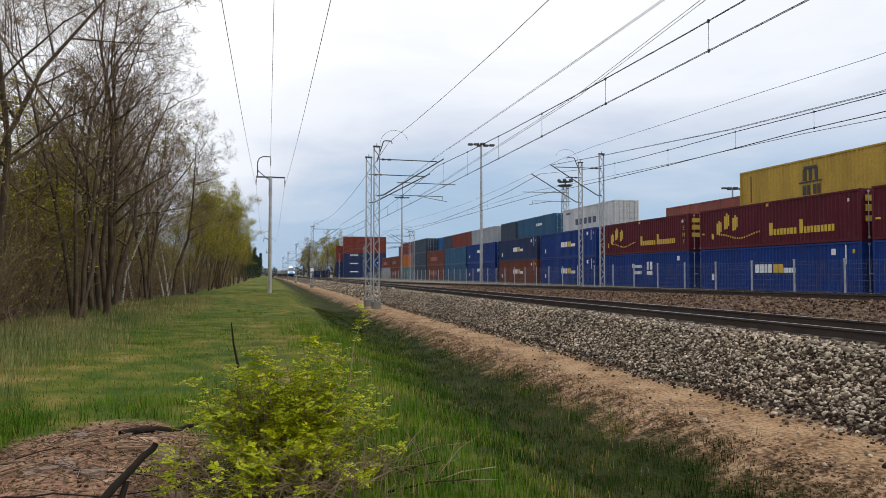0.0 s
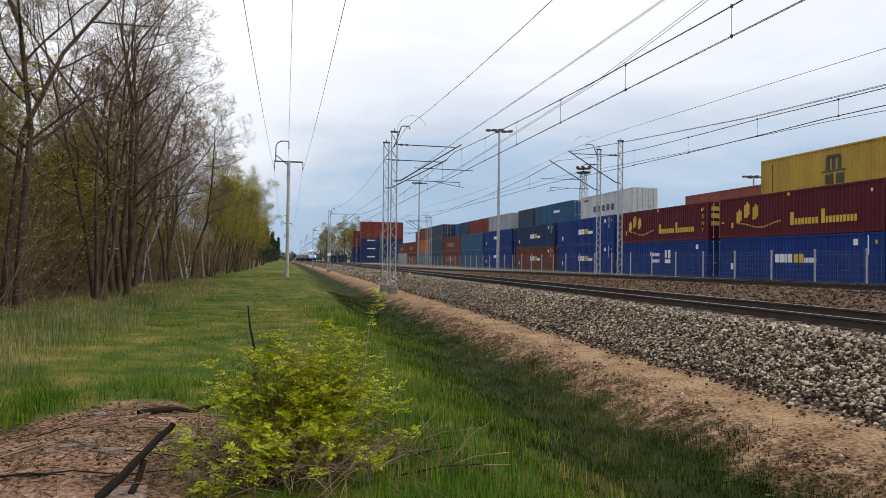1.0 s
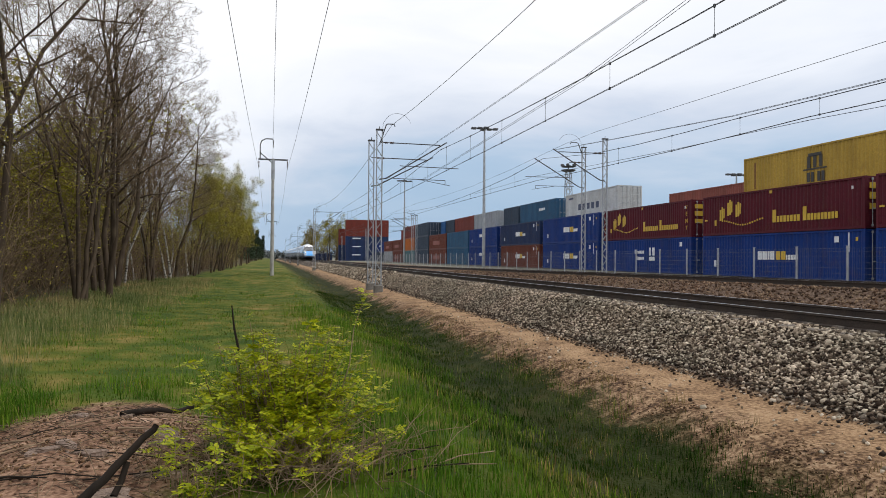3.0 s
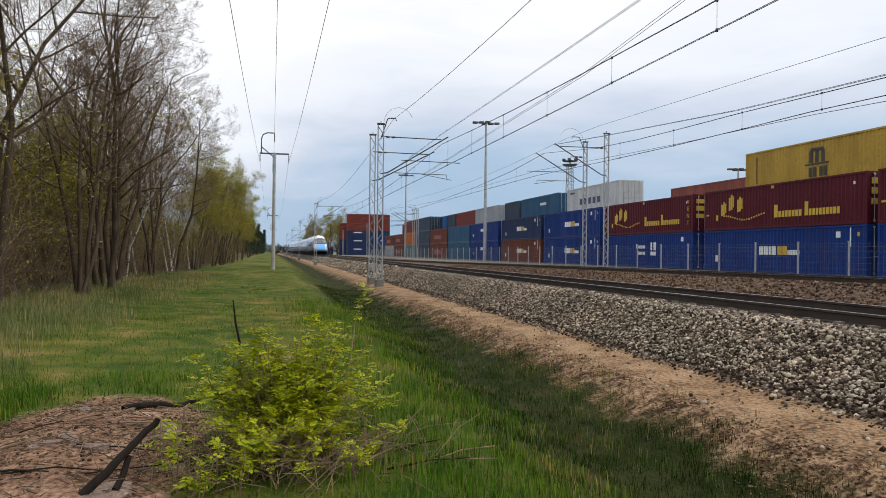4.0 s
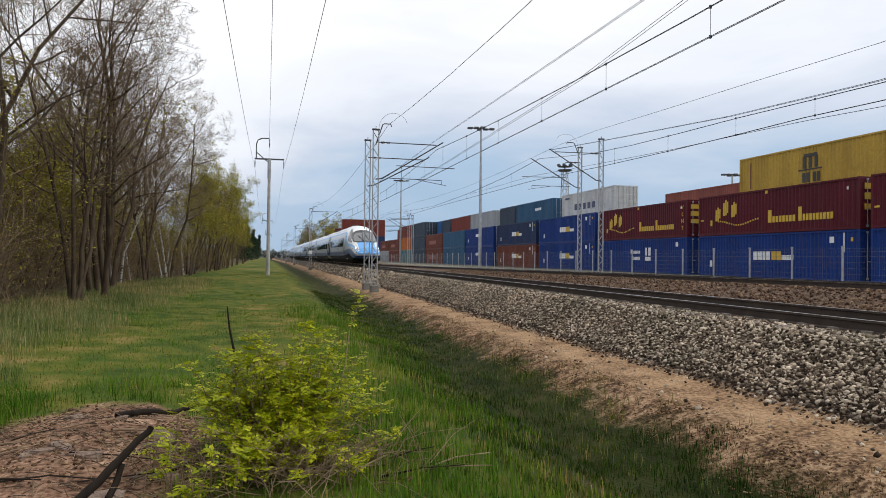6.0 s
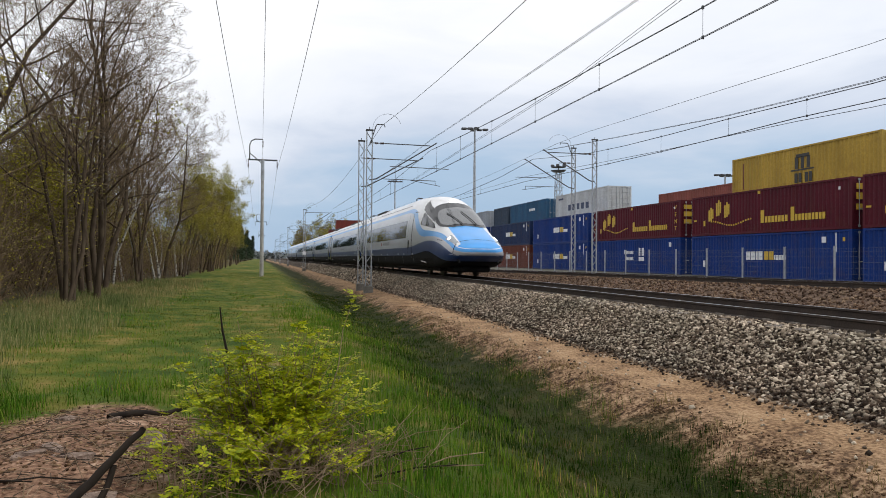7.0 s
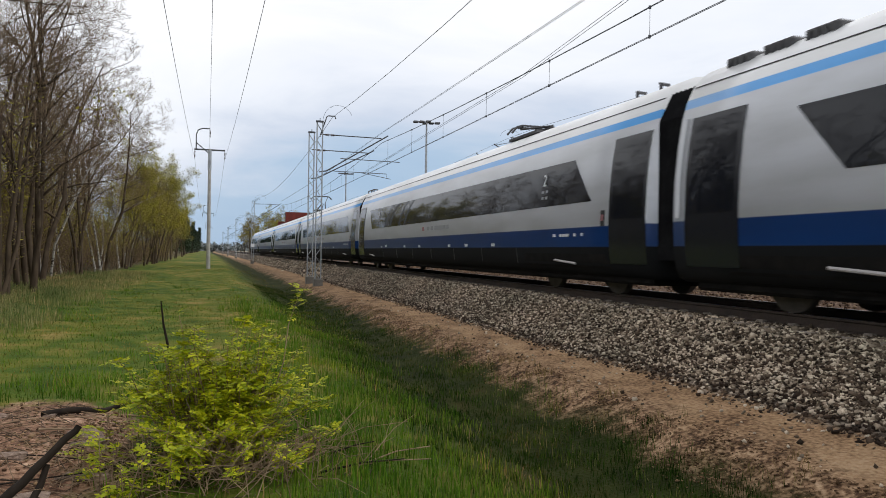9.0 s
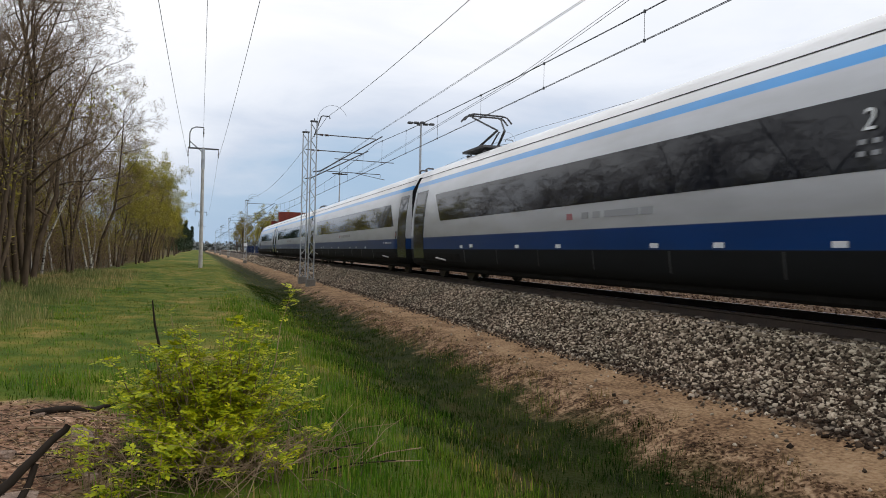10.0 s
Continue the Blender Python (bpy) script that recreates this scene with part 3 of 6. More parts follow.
M_MARKW = plain("mark_white", (0.7, 0.72, 0.75), 0.5)
M_MARKN = plain("mark_navy", (0.02, 0.035, 0.09), 0.5)
M_MARKK = plain("mark_black", (0.02, 0.018, 0.015), 0.5)
M_PALERAIL = plain("scuffed_pale_rail", (0.38, 0.36, 0.36), 0.6)
CH, CW = 2.65, 2.46
_cont = {}


def container_meshes(length):
    """Meshes that containers of one length share: corrugated box, corner frame, door leaf, lock bars, hinges."""
    if length in _cont:
        return _cont[length]
    vs, fs = [], []
    # corrugated long sides
    for x_out, x_in in ((0.03, 0.075), (CW - 0.03, CW - 0.075)):
        prof, y, n = [], 0.16, max(8, int((length - 0.32) / 0.28))
        p = (length - 0.32) / n
        for i in range(n):
            prof += [(x_out, y + p * i), (x_out, y + p * (i + 0.26)), (x_in, y + p * (i + 0.5)), (x_in, y + p * (i + 0.76))]
        prof.append((x_out, length - 0.16))
        b = len(vs)
        for px, py in prof:
            vs += [(px, py, 0.16), (px, py, CH - 0.10)]
        fs += [(b + 2 * i, b + 2 * i + 2, b + 2 * i + 3, b + 2 * i + 1) for i in range(len(prof) - 1)]
    b = len(vs)
    vs += [(0.06, 0.05, CH - 0.03), (CW - 0.06, 0.05, CH - 0.03), (CW - 0.06, length - 0.05, CH - 0.03), (0.06, length - 0.05, CH - 0.03),
           (0.06, 0.05, 0.12), (CW - 0.06, 0.05, 0.12), (CW - 0.06, length - 0.05, 0.12), (0.06, length - 0.05, 0.12)]
    fs += [(b, b + 1, b + 2, b + 3), (b + 4, b + 7, b + 6, b + 5), (b + 2, b + 6, b + 7, b + 3)]
    shell = mesh_from("shell", vs, fs, [PAINT["blue"]])
    bm = bmesh.new()
    for x in (0, CW - 0.14):
        for y in (0, length - 0.16):
            box(bm, x, x + 0.14, y, y + 0.16, 0, CH, 0.008)
    for x in (0.0, CW - 0.09):
        box(bm, x, x + 0.09, 0.16, length - 0.16, 0.02, 0.17)
        box(bm, x, x + 0.09, 0.16, length - 0.16, CH - 0.11, CH - 0.01)
    for y in (0.02, length - 0.12):
        box(bm, 0.14, CW - 0.14, y, y + 0.1, 0.02, 0.16)
        box(bm, 0.14, CW - 0.14, y, y + 0.1, CH - 0.13, CH - 0.01)
    fr = bpy.data.meshes.new("corner_frame")
    bm.to_mesh(fr)
    bm.free()
    fr.materials.append(PAINT["blue"])
    bm = bmesh.new()
    box(bm, 0.0, 1.08, 0.0, 0.05, 0.17, CH - 0.14, 0.006)
    for k in range(4):
        z = 0.36 + k * 0.56
        box(bm, 0.06, 1.02, -0.018, 0.0, z, z + 0.34, 0.01)
    door = bpy.data.meshes.new("door")
    bm.to_mesh(door)
    bm.free()
    door.materials.append(PAINT["blue"])
    bm = bmesh.new()
    rod(bm, (0, 0, 0.1), (0, 0, CH - 0.08), 0.02, seg=6)
    box(bm, -0.03, 0.22, -0.02, 0.015, 1.0, 1.05)
    for z in (0.12, CH - 0.2):
        box(bm, -0.05, 0.05, -0.03, 0.03, z, z + 0.1)
    bar = bpy.data.meshes.new("lock_bar")
    bm.to_mesh(bar)
    bm.free()
    bar.materials.append(M_STEEL)
    _cont[length] = (shell, fr, door, bar)
    return _cont[length]


def recolour(ob, mat):
    ob.material_slots[0].link = "OBJECT"
    ob.material_slots[0].material = mat


def container(colour, length, m, label, marks=()):
    top = tagged(empty("shipping_container"), label, "container", "shipping containers")
    shell, fr, door, bar = container_meshes(length)
    for nm, me in (("shell", shell), ("corner_frame", fr)):
        recolour(mpart(nm, me, top), PAINT[colour])
    for x in (0.14, 1.235):
        d = mpart("door", door, top)
        d.location = (x, 0.03, 0)
        recolour(d, PAINT[colour])
        for bx in (0.3, 0.78):
            b = mpart("lock_bar", bar, d)
            b.location = (bx, -0.045, 0)
    for u, w, z, h, mat, nm in marks:
        bm = bmesh.new()
        box(bm, 0.012, 0.028, u, u + w, z, z + h)
        part(nm, bm, mat, top)
    top.matrix_world = m
    return top


GZ = 0.62


def bars(u0, widths, z, h, mat, gap=0.1):
    """A row of plain bars in place of a name, read towards the near end (from far to near)."""
    out, u = [], u0
    for w in widths:
        out.append((u - w, w, z, h, mat, "name_bar"))
        u -= w + gap
    return out


L45, L40, L20 = 13.7, 12.2, 6.06


def name_line(u0, z, x_height, tall, count, mat, step=0.33, big=(0,)):
    """A line of narrow plain bars, taller where the line has capitals."""
    out, u = [], u0
    for k in range(count):
        h, w = (tall, step * 0.92) if k in big else (x_height, step * 0.62)
        out.append((u - w, w, z, h, mat, "name_bar"))
        u -= w + step * 0.24
    return out


def marks_maroon():
    # crest of three slanting blocks at the far end, dotted swash under it, a name line towards the near end
    o = []
    for u, z, h in ((11.85, 0.95, 0.85), (11.05, 1.25, 0.98), (10.2, 1.12, 0.92)):
        o += [(u - 0.16, 0.16, z, h * 0.86, M_MARKY, "crest_block"), (u - 0.36, 0.16, z + 0.04, h, M_MARKY, "crest_block"), (u - 0.52, 0.12, z + h * 0.2, h * 0.72, M_MARKY, "crest_block")]
    o += [(11.5 - 0.23 * k, 0.11, 0.72 + 0.16 * math.cos(2 * math.pi * k / 18), 0.10, M_MARKY, "underline_dot") for k in range(18)]
    o += name_line(6.75, 0.62, 0.36, 0.74, 8, M_MARKY, 0.32) + name_line(4.28, 0.62, 0.36, 0.78, 10, M_MARKY, 0.29)
    o += [(12.2, 0.2, 0.66, 0.36, M_MARKY, "mark"), (6.8, 0.22, 2.36, 0.2, M_MARKY, "mark"), (13.2, 0.3, 1.0, 0.1, M_MARKY, "mark"), (0.75, 0.12, 2.05, 0.16, M_MARKW, "mark")]
    return o


def marks_blue():
    o = bars(8.05, [0.36, 0.38, 0.16, 0.34], 1.08, 0.5, M_MARKW, 0.07) + bars(6.45, [0.36, 0.36], 1.08, 0.5, M_MARKY, 0.07) + bars(5.6, [0.09, 0.2, 0.2, 0.3], 1.08, 0.28, M_MARKW, 0.05)
    o += [(12.2, 0.24, 0.6, 0.42, M_MARKW, "mark"), (1.7, 0.3, 2.0, 0.32, M_MARKW, "mark"), (1.0, 0.07, 1.5, 1.0, M_MARKW, "mark"), (0.45, 0.14, 2.05, 0.2, M_MARKY, "mark")]
    return o


def marks_numbered():
    """White name lines with a large two-figure sign beside them, as plain bars."""
    o = name_line(8.1, 1.5, 0.24, 0.34, 7, M_MARKW, 0.24) + name_line(7.9, 1.0, 0.24, 0.3, 6, M_MARKW, 0.24)
    o += [(5.55, 0.24, 1.35, 0.62, M_MARKW, "name_bar"), (5.0, 0.34, 1.35, 0.62, M_MARKW, "name_bar"), (5.0, 0.8, 0.95, 0.3, M_MARKW, "name_bar"), (1.2, 0.3, 2.0, 0.32, M_MARKW, "mark")]
    return o


def end_plates(top):
    """Yellow warning plates on the doors at the near end."""
    for x in (0.28, 1.45):
        for z, h in ((2.02, 0.3), (1.5, 0.34), (0.98, 0.3)):
            bm = bmesh.new()
            box(bm, x, x + 0.72, -0.012, 0.01, z, z + h)
            part("warning_plate", bm, M_MARKY, top)


CX = 28.5
ROW = [
    (15.0, "blue", "maroon", None), (29.35, "blue", "maroon", None), (44.45, "blue", "maroon", None), (59.2, "blue", "blue", None), (74.0, "brown", "navy", None),
    (89.5, "blue", "blue", None), (104.0, "teal", "teal", None), (118.4, "brown", "brown", None), (133.0, "slate", "slate", "slate"), (147.3, "aqua", "orange", "red"),
    (162.0, "brown", "brown", None), (176.5, "grey", "brown", None), (191, "slate", "blue", None),
]
NAMES = {"blue": "bright blue", "maroon": "maroon", "navy": "dark navy blue", "brown": "rust brown", "teal": "dark teal", "slate": "slate blue", "aqua": "pale aqua", "orange": "bright orange", "red": "brick red", "grey": "light grey", "midblue": "mid blue", "salmon": "faded salmon red", "yellow": "mustard yellow", "white": "off-white"}
for y0, a, b, c in ROW:
    for lv, col in enumerate((a, b, c)):
        if col is None:
            continue
        mk = ()
        if y0 < 75:
            mk = marks_maroon() if col == "maroon" else marks_numbered() if y0 == 44.45 else marks_blue()
        elif col in ("blue", "navy"):
            mk = bars(8.4, [0.4, 0.4, 0.4, 0.5, 0.5], 1.4, 0.4, M_MARKW, 0.07) + [(12.2, 0.25, 0.75, 0.4, M_MARKW, "mark")]
        elif col == "brown":
            mk = [(5, 5.5, 0.8, 0.7, PAINT["salmon"], "name_bar")]
        where = "standing on the yard behind the fence" if lv == 0 else "stacked on another container"
        if col == "maroon":
            mk = mk + [(0.2 + 3.35 * k, 3.2, 0.03, 0.05, M_PALERAIL, "rail_strip") for k in range(4)]
        ob = container(col, L45, pose(CX, y0, GZ + lv * (CH + 0.006)), f"{NAMES[col]} corrugated container {where}", mk)
        if col == "maroon":
            end_plates(ob)
        if y0 == 44.45 and lv == 1:
            vent_box = ob
# second row, higher stacks, and loose units
SECOND = [
    (31.2, 30.2, 2, "yellow", L40), (30.9, 60.15, 2, "white", L40), (30.9, 75.0, 2, "teal", L40), (30.9, 88.0, 2, "slate", L20), (30.9, 97.0, 2, "grey", L40), (30.9, 109.5, 2, "red", L40), (30.9, 122.5, 2, "slate", L20),
    (30.9, 129.5, 2, "midblue", L40), (30.9, 143.0, 2, "red", L20), (30.9, 151.0, 2, "teal", L40), (30.9, 165.0, 2, "red", L40), (40.2, 54.6, 2, "salmon", L40), (30.9, 165.0, 1, "red", L40),
]
for x, y, lv, col, ln in SECOND:
    mk = ()
    if col == "yellow":
        # emblem: three uprights under an arched bar, a line, and two blocks below
        mk = [(u, 0.26, 1.3, 0.72, M_MARKK, "emblem_bar") for u in (6.0, 5.52, 5.04)] + [(5.12, 1.06, 1.98, 0.2, M_MARKK, "emblem_bar"), (4.72, 1.9, 1.18, 0.09, M_MARKK, "emblem_bar")]
        mk += [(u, 0.24, 0.46, 0.58, M_MARKK, "emblem_bar") for u in (6.05, 5.72, 5.2, 4.88)]
        mk += [(11.0, 0.10, 0.5, 1.75, PAINT["brown"], "number_bar")]
    elif col == "white":
        mk = bars(8.9, [0.62, 0.66, 0.6, 0.62, 0.66], 0.85, 0.62, M_MARKN, 0.42) + [(10.2, 1.2, 2.1, 0.18, M_MARKN, "name_bar")]
    elif col == "teal":
        mk = bars(5.5, [0.4, 0.4, 0.4, 0.4], 1.5, 0.3, M_MARKW, 0.1)
    container(col, ln, pose(x, y, GZ + lv * (CH + 0.006)), f"{NAMES[col]} corrugated steel container on top of the stacks", mk)
for x, y in ((31.2, 30.2), (30.99, 60.15), (30.99, 75.0), (30.99, 88.5), (30.99, 104), (30.99, 117.5), (30.99, 131), (30.99, 146), (30.99, 165), (40.2, 54.6)):
    for lv in (0, 1):
        if (x, y, lv) == (30.99, 165, 1):
            continue
        container("slate", L40, pose(x + 0.15, y, GZ + lv * (CH + 0.006)), "slate blue corrugated container in the second row")
# a stack that stands across the yard, far ahead
for i, col in enumerate(("navy", "navy", "navy", "red", "red")):
    container(col, L45, pose(21.6 + L45, 226, GZ - 0.2 + i * (CH + 0.006), 0, 0, 90) @ pose(0, 0, 0), f"{NAMES[col]} container in a tall stack that stands crosswise",
              [(9.0, 2.6, 1.9, 0.3, M_MARKW, "name_bar")] if col == "navy" else ())
for i, col in enumerate(("navy", "navy", "red", "red")):
    container(col, L45, pose(20.2 + L45, 236, GZ - 0.2 + i * (CH + 0.006), 0, 0, 90), f"{NAMES[col]} container behind the crosswise stack")
container("navy", L40, pose(17.6, 262, 0.4), "dark navy container far down the yard")
container("navy", L40, pose(15.3, 280, 0.4), "dark navy container far down the yard")

# ---- fence ----
M_MESHWIRE = plain("fence_wire_grey", (0.13, 0.14, 0.155), 0.6, 0.2)


def fence_panel():
    top = tagged(empty("fence_panel"), "grey welded wire fence panel on a steel post", "fence", "fence panels")
    bm = bmesh.new()
    box(bm, -0.032, 0.032, -0.032, 0.032, -0.4, 1.72)
    box(bm, -0.045, 0.045, -0.045, 0.045, 1.72, 1.75)
    part("post", bm, M_STEEL, top)
    bm = bmesh.new()
    for k in range(1, 24):
        rod(bm, (0, 0.125 * k, 0.05), (0, 0.125 * k, 1.66), 0.0024, seg=3)
    for z in (0.06, 0.3, 0.55, 0.8, 1.05, 1.3, 1.5, 1.64):
        rod(bm, (0.004, 0, z), (0.004, 3.0, z), 0.0035, seg=3)
    part("wire_mesh", bm, M_MESHWIRE, top)
    return top


f0 = fence_panel()
f0.matrix_world = pose(23.6, 10.2, 0.55)
for i in range(1, 56):
    y = 10.2 + 3 * i
    copy_thing(f0, pose(23.6 + bend(y), y, 0.55))


# ---- yard lamps ----
def lamp_mast(height, arms, label):
    top = tagged(empty("yard_light"), label, "light mast", "yard lights")
    bm = bmesh.new()
    tube(bm, [(0, 0, -0.5), (0, 0, height * 0.5), (0, 0, height)], [0.24, 0.19, 0.11], 10)
    part("pole", bm, M_STEEL, top)
    bm = bmesh.new()
    rod(bm, (-arms, 0, height), (arms, 0, height), 0.06)
    rod(bm, (0, -0.7, height), (0, 0.7, height), 0.05)
    part("crossarm", bm, M_STEEL, top)
    for x, y in ((-arms, 0), (arms, 0), (arms * 0.5, 0.3), (-arms * 0.5, -0.3), (0, 0.7), (0, -0.7)):
        bm = bmesh.new()
        box(bm, x - 0.32, x + 0.32, y - 0.25, y + 0.25, height - 0.16, height + 0.1, 0.04)
        part("floodlight", bm, M_DARKSTEEL, top)
    return top


lamp_mast(17.9, 1.45, "tall grey floodlight mast beside the fence").matrix_world = pose(26.1, 87.6, 0.55)
lamp_mast(17.9, 1.3, "tall grey floodlight mast farther down the yard").matrix_world = pose(27.2, 152, 0.55)
lamp_mast(13.6, 1.4, "floodlight pole behind the stacks").matrix_world = pose(65, 90, 0.55)


def light_tower():
    top = tagged(empty("light_tower"), "steel lattice floodlight tower with a round platform", "light tower")
    bm = bmesh.new()
    for sx in (-1, 1):
        for sy in (-1, 1):
            rod(bm, (sx * 0.9, sy * 0.9, 0), (sx * 0.45, sy * 0.45, 18.3), 0.07)
    part("legs", bm, M_STEEL, top)
    bm = bmesh.new()
    for i in range(15):
        z0, z1 = i * 1.22, (i + 1) * 1.22
        w0, w1 = 0.9 - 0.45 * z0 / 18.3, 0.9 - 0.45 * z1 / 18.3
        for a, b in (((-1, -1), (1, -1)), ((1, -1), (1, 1)), ((1, 1), (-1, 1)), ((-1, 1), (-1, -1))):
            rod(bm, (a[0] * w0, a[1] * w0, z0), (b[0] * w1, b[1] * w1, z1), 0.05, seg=4)
            rod(bm, (a[0] * w1, a[1] * w1, z1), (b[0] * w1, b[1] * w1, z1), 0.04, seg=4)
    part("bracing", bm, M_STEEL, top)
    bm = bmesh.new()
    rod(bm, (0, 0, 18.2), (0, 0, 18.5), 1.1, 1.5, 12)
    rod(bm, (0, 0, 19.1), (0, 0, 19.18), 1.4, 1.4, 12)
    rod(bm, (0, 0, 18.5), (0, 0, 19.1), 0.12)
    part("platform", bm, M_DARKSTEEL, top)
    for k in range(6):
        a = k * math.pi / 3
        bm = bmesh.new()
        box(bm, 1.3 * math.cos(a) - 0.25, 1.3 * math.cos(a) + 0.25, 1.3 * math.sin(a) - 0.25, 1.3 * math.sin(a) + 0.25, 19.18, 19.6, 0.05)
        part("floodlight", bm, M_DARKSTEEL, top)
    return top


light_tower().matrix_world = pose(55.2, 128, 0.5)

# ---- the express train ----
BOT, TOP = 0.36, 4.02
H_S = [0, 0.6, 0.85, 1.5, 2.9, 4.25, 5.3, 6.3, 7.8, 9.6, 40]
H_TOP = [1.2, 1.22, 1.44, 1.72, 2.24, 3.02, 3.50, 3.80, 3.94, 4.02, 4.02]
W_S = [0, 0.6, 0.7, 0.9, 1.3, 1.9, 2.8, 4.2, 6.0, 8.0, 40]
W_W = [0.62, 0.62, 0.86, 1.04, 1.18, 1.28, 1.35, 1.39, 1.41, 1.415, 1.415]
B_S = [0.6, 0.9, 1.5, 2.4, 3.4, 40]
B_B = [0.98, 0.80, 0.58, 0.42, 0.36, 0.36]
P_H = [0, 0.02, 0.06, 0.14, 0.28, 0.45, 0.60, 0.72, 0.80, 0.86, 0.91, 0.95, 0.98, 1.0]
P_W = [0.80, 0.90, 0.955, 0.985, 1.0, 0.985, 0.945, 0.89, 0.83, 0.755, 0.655, 0.525, 0.34, 0.0]


def smooth_interp(x, xs, ys):
    """Interpolation with rounded knees."""
    d = 0.12
    return (np.interp(x - d, xs, ys) + 2 * np.interp(x, xs, ys) + np.interp(x + d, xs, ys)) / 4


def shell_dims(s, nose):
    if not nose:
        return TOP, 1.415, BOT
    return float(smooth_interp(s, H_S, H_TOP)), float(np.interp(s, W_S, W_W)), float(np.interp(s, B_S, B_B))


def half_width(s, z, nose):
    t, w, b = shell_dims(s, nose)
    return w * float(np.interp((z - b) / (t - b), P_H, P_W))


def height_at(s, x, nose):
    """Height of the upper surface at x from the middle."""
    t, w, b = shell_dims(s, nose)
    h = float(np.interp(-abs(x) / w, [-v for v in P_W[4:]], P_H[4:]))
    return b + h * (t - b)


def car_shell(length, nose, mat):
    if nose:
        ss = [0.6, 0.62, 0.66, 0.72, 0.8, 0.9, 1.03, 1.2] + [1.4 + 0.2 * i for i in range(42)]
        ss += [x for x in np.arange(10, length, 2.0)] + [length]
    else:
        ss = [0.0] + list(np.arange(2.0, length - 1, 2.0)) + [length]
    hs = sorted(set(P_H + [0.1, 0.2, 0.36, 0.52, 0.66, 0.76, 0.83, 0.885, 0.93, 0.965, 0.99]))
    vs, fs = [], []
    k = 2 * len(hs) - 1
    for s in ss:
        t, w, b = shell_dims(s, nose)
        right = [(w * float(np.interp(h, P_H, P_W)), s, b + h * (t - b)) for h in hs]
        vs += right + [(-x, y, z) for x, y, z in right[-2::-1]]
    for j in range(len(ss) - 1):
        for i in range(k):
            fs.append((j * k + i, j * k + (i + 1) % k, (j + 1) * k + (i + 1) % k, (j + 1) * k + i))
    fs += [tuple(range(k)), tuple(range((len(ss) - 1) * k, len(ss) * k))[::-1]]
    me = mesh_from("body", vs, fs, [mat], smooth=True)
    bm = bmesh.new()
    bm.from_mesh(me)
    bmesh.ops.recalc_face_normals(bm, faces=bm.faces)
    bm.to_mesh(me)
    bm.free()
    return me


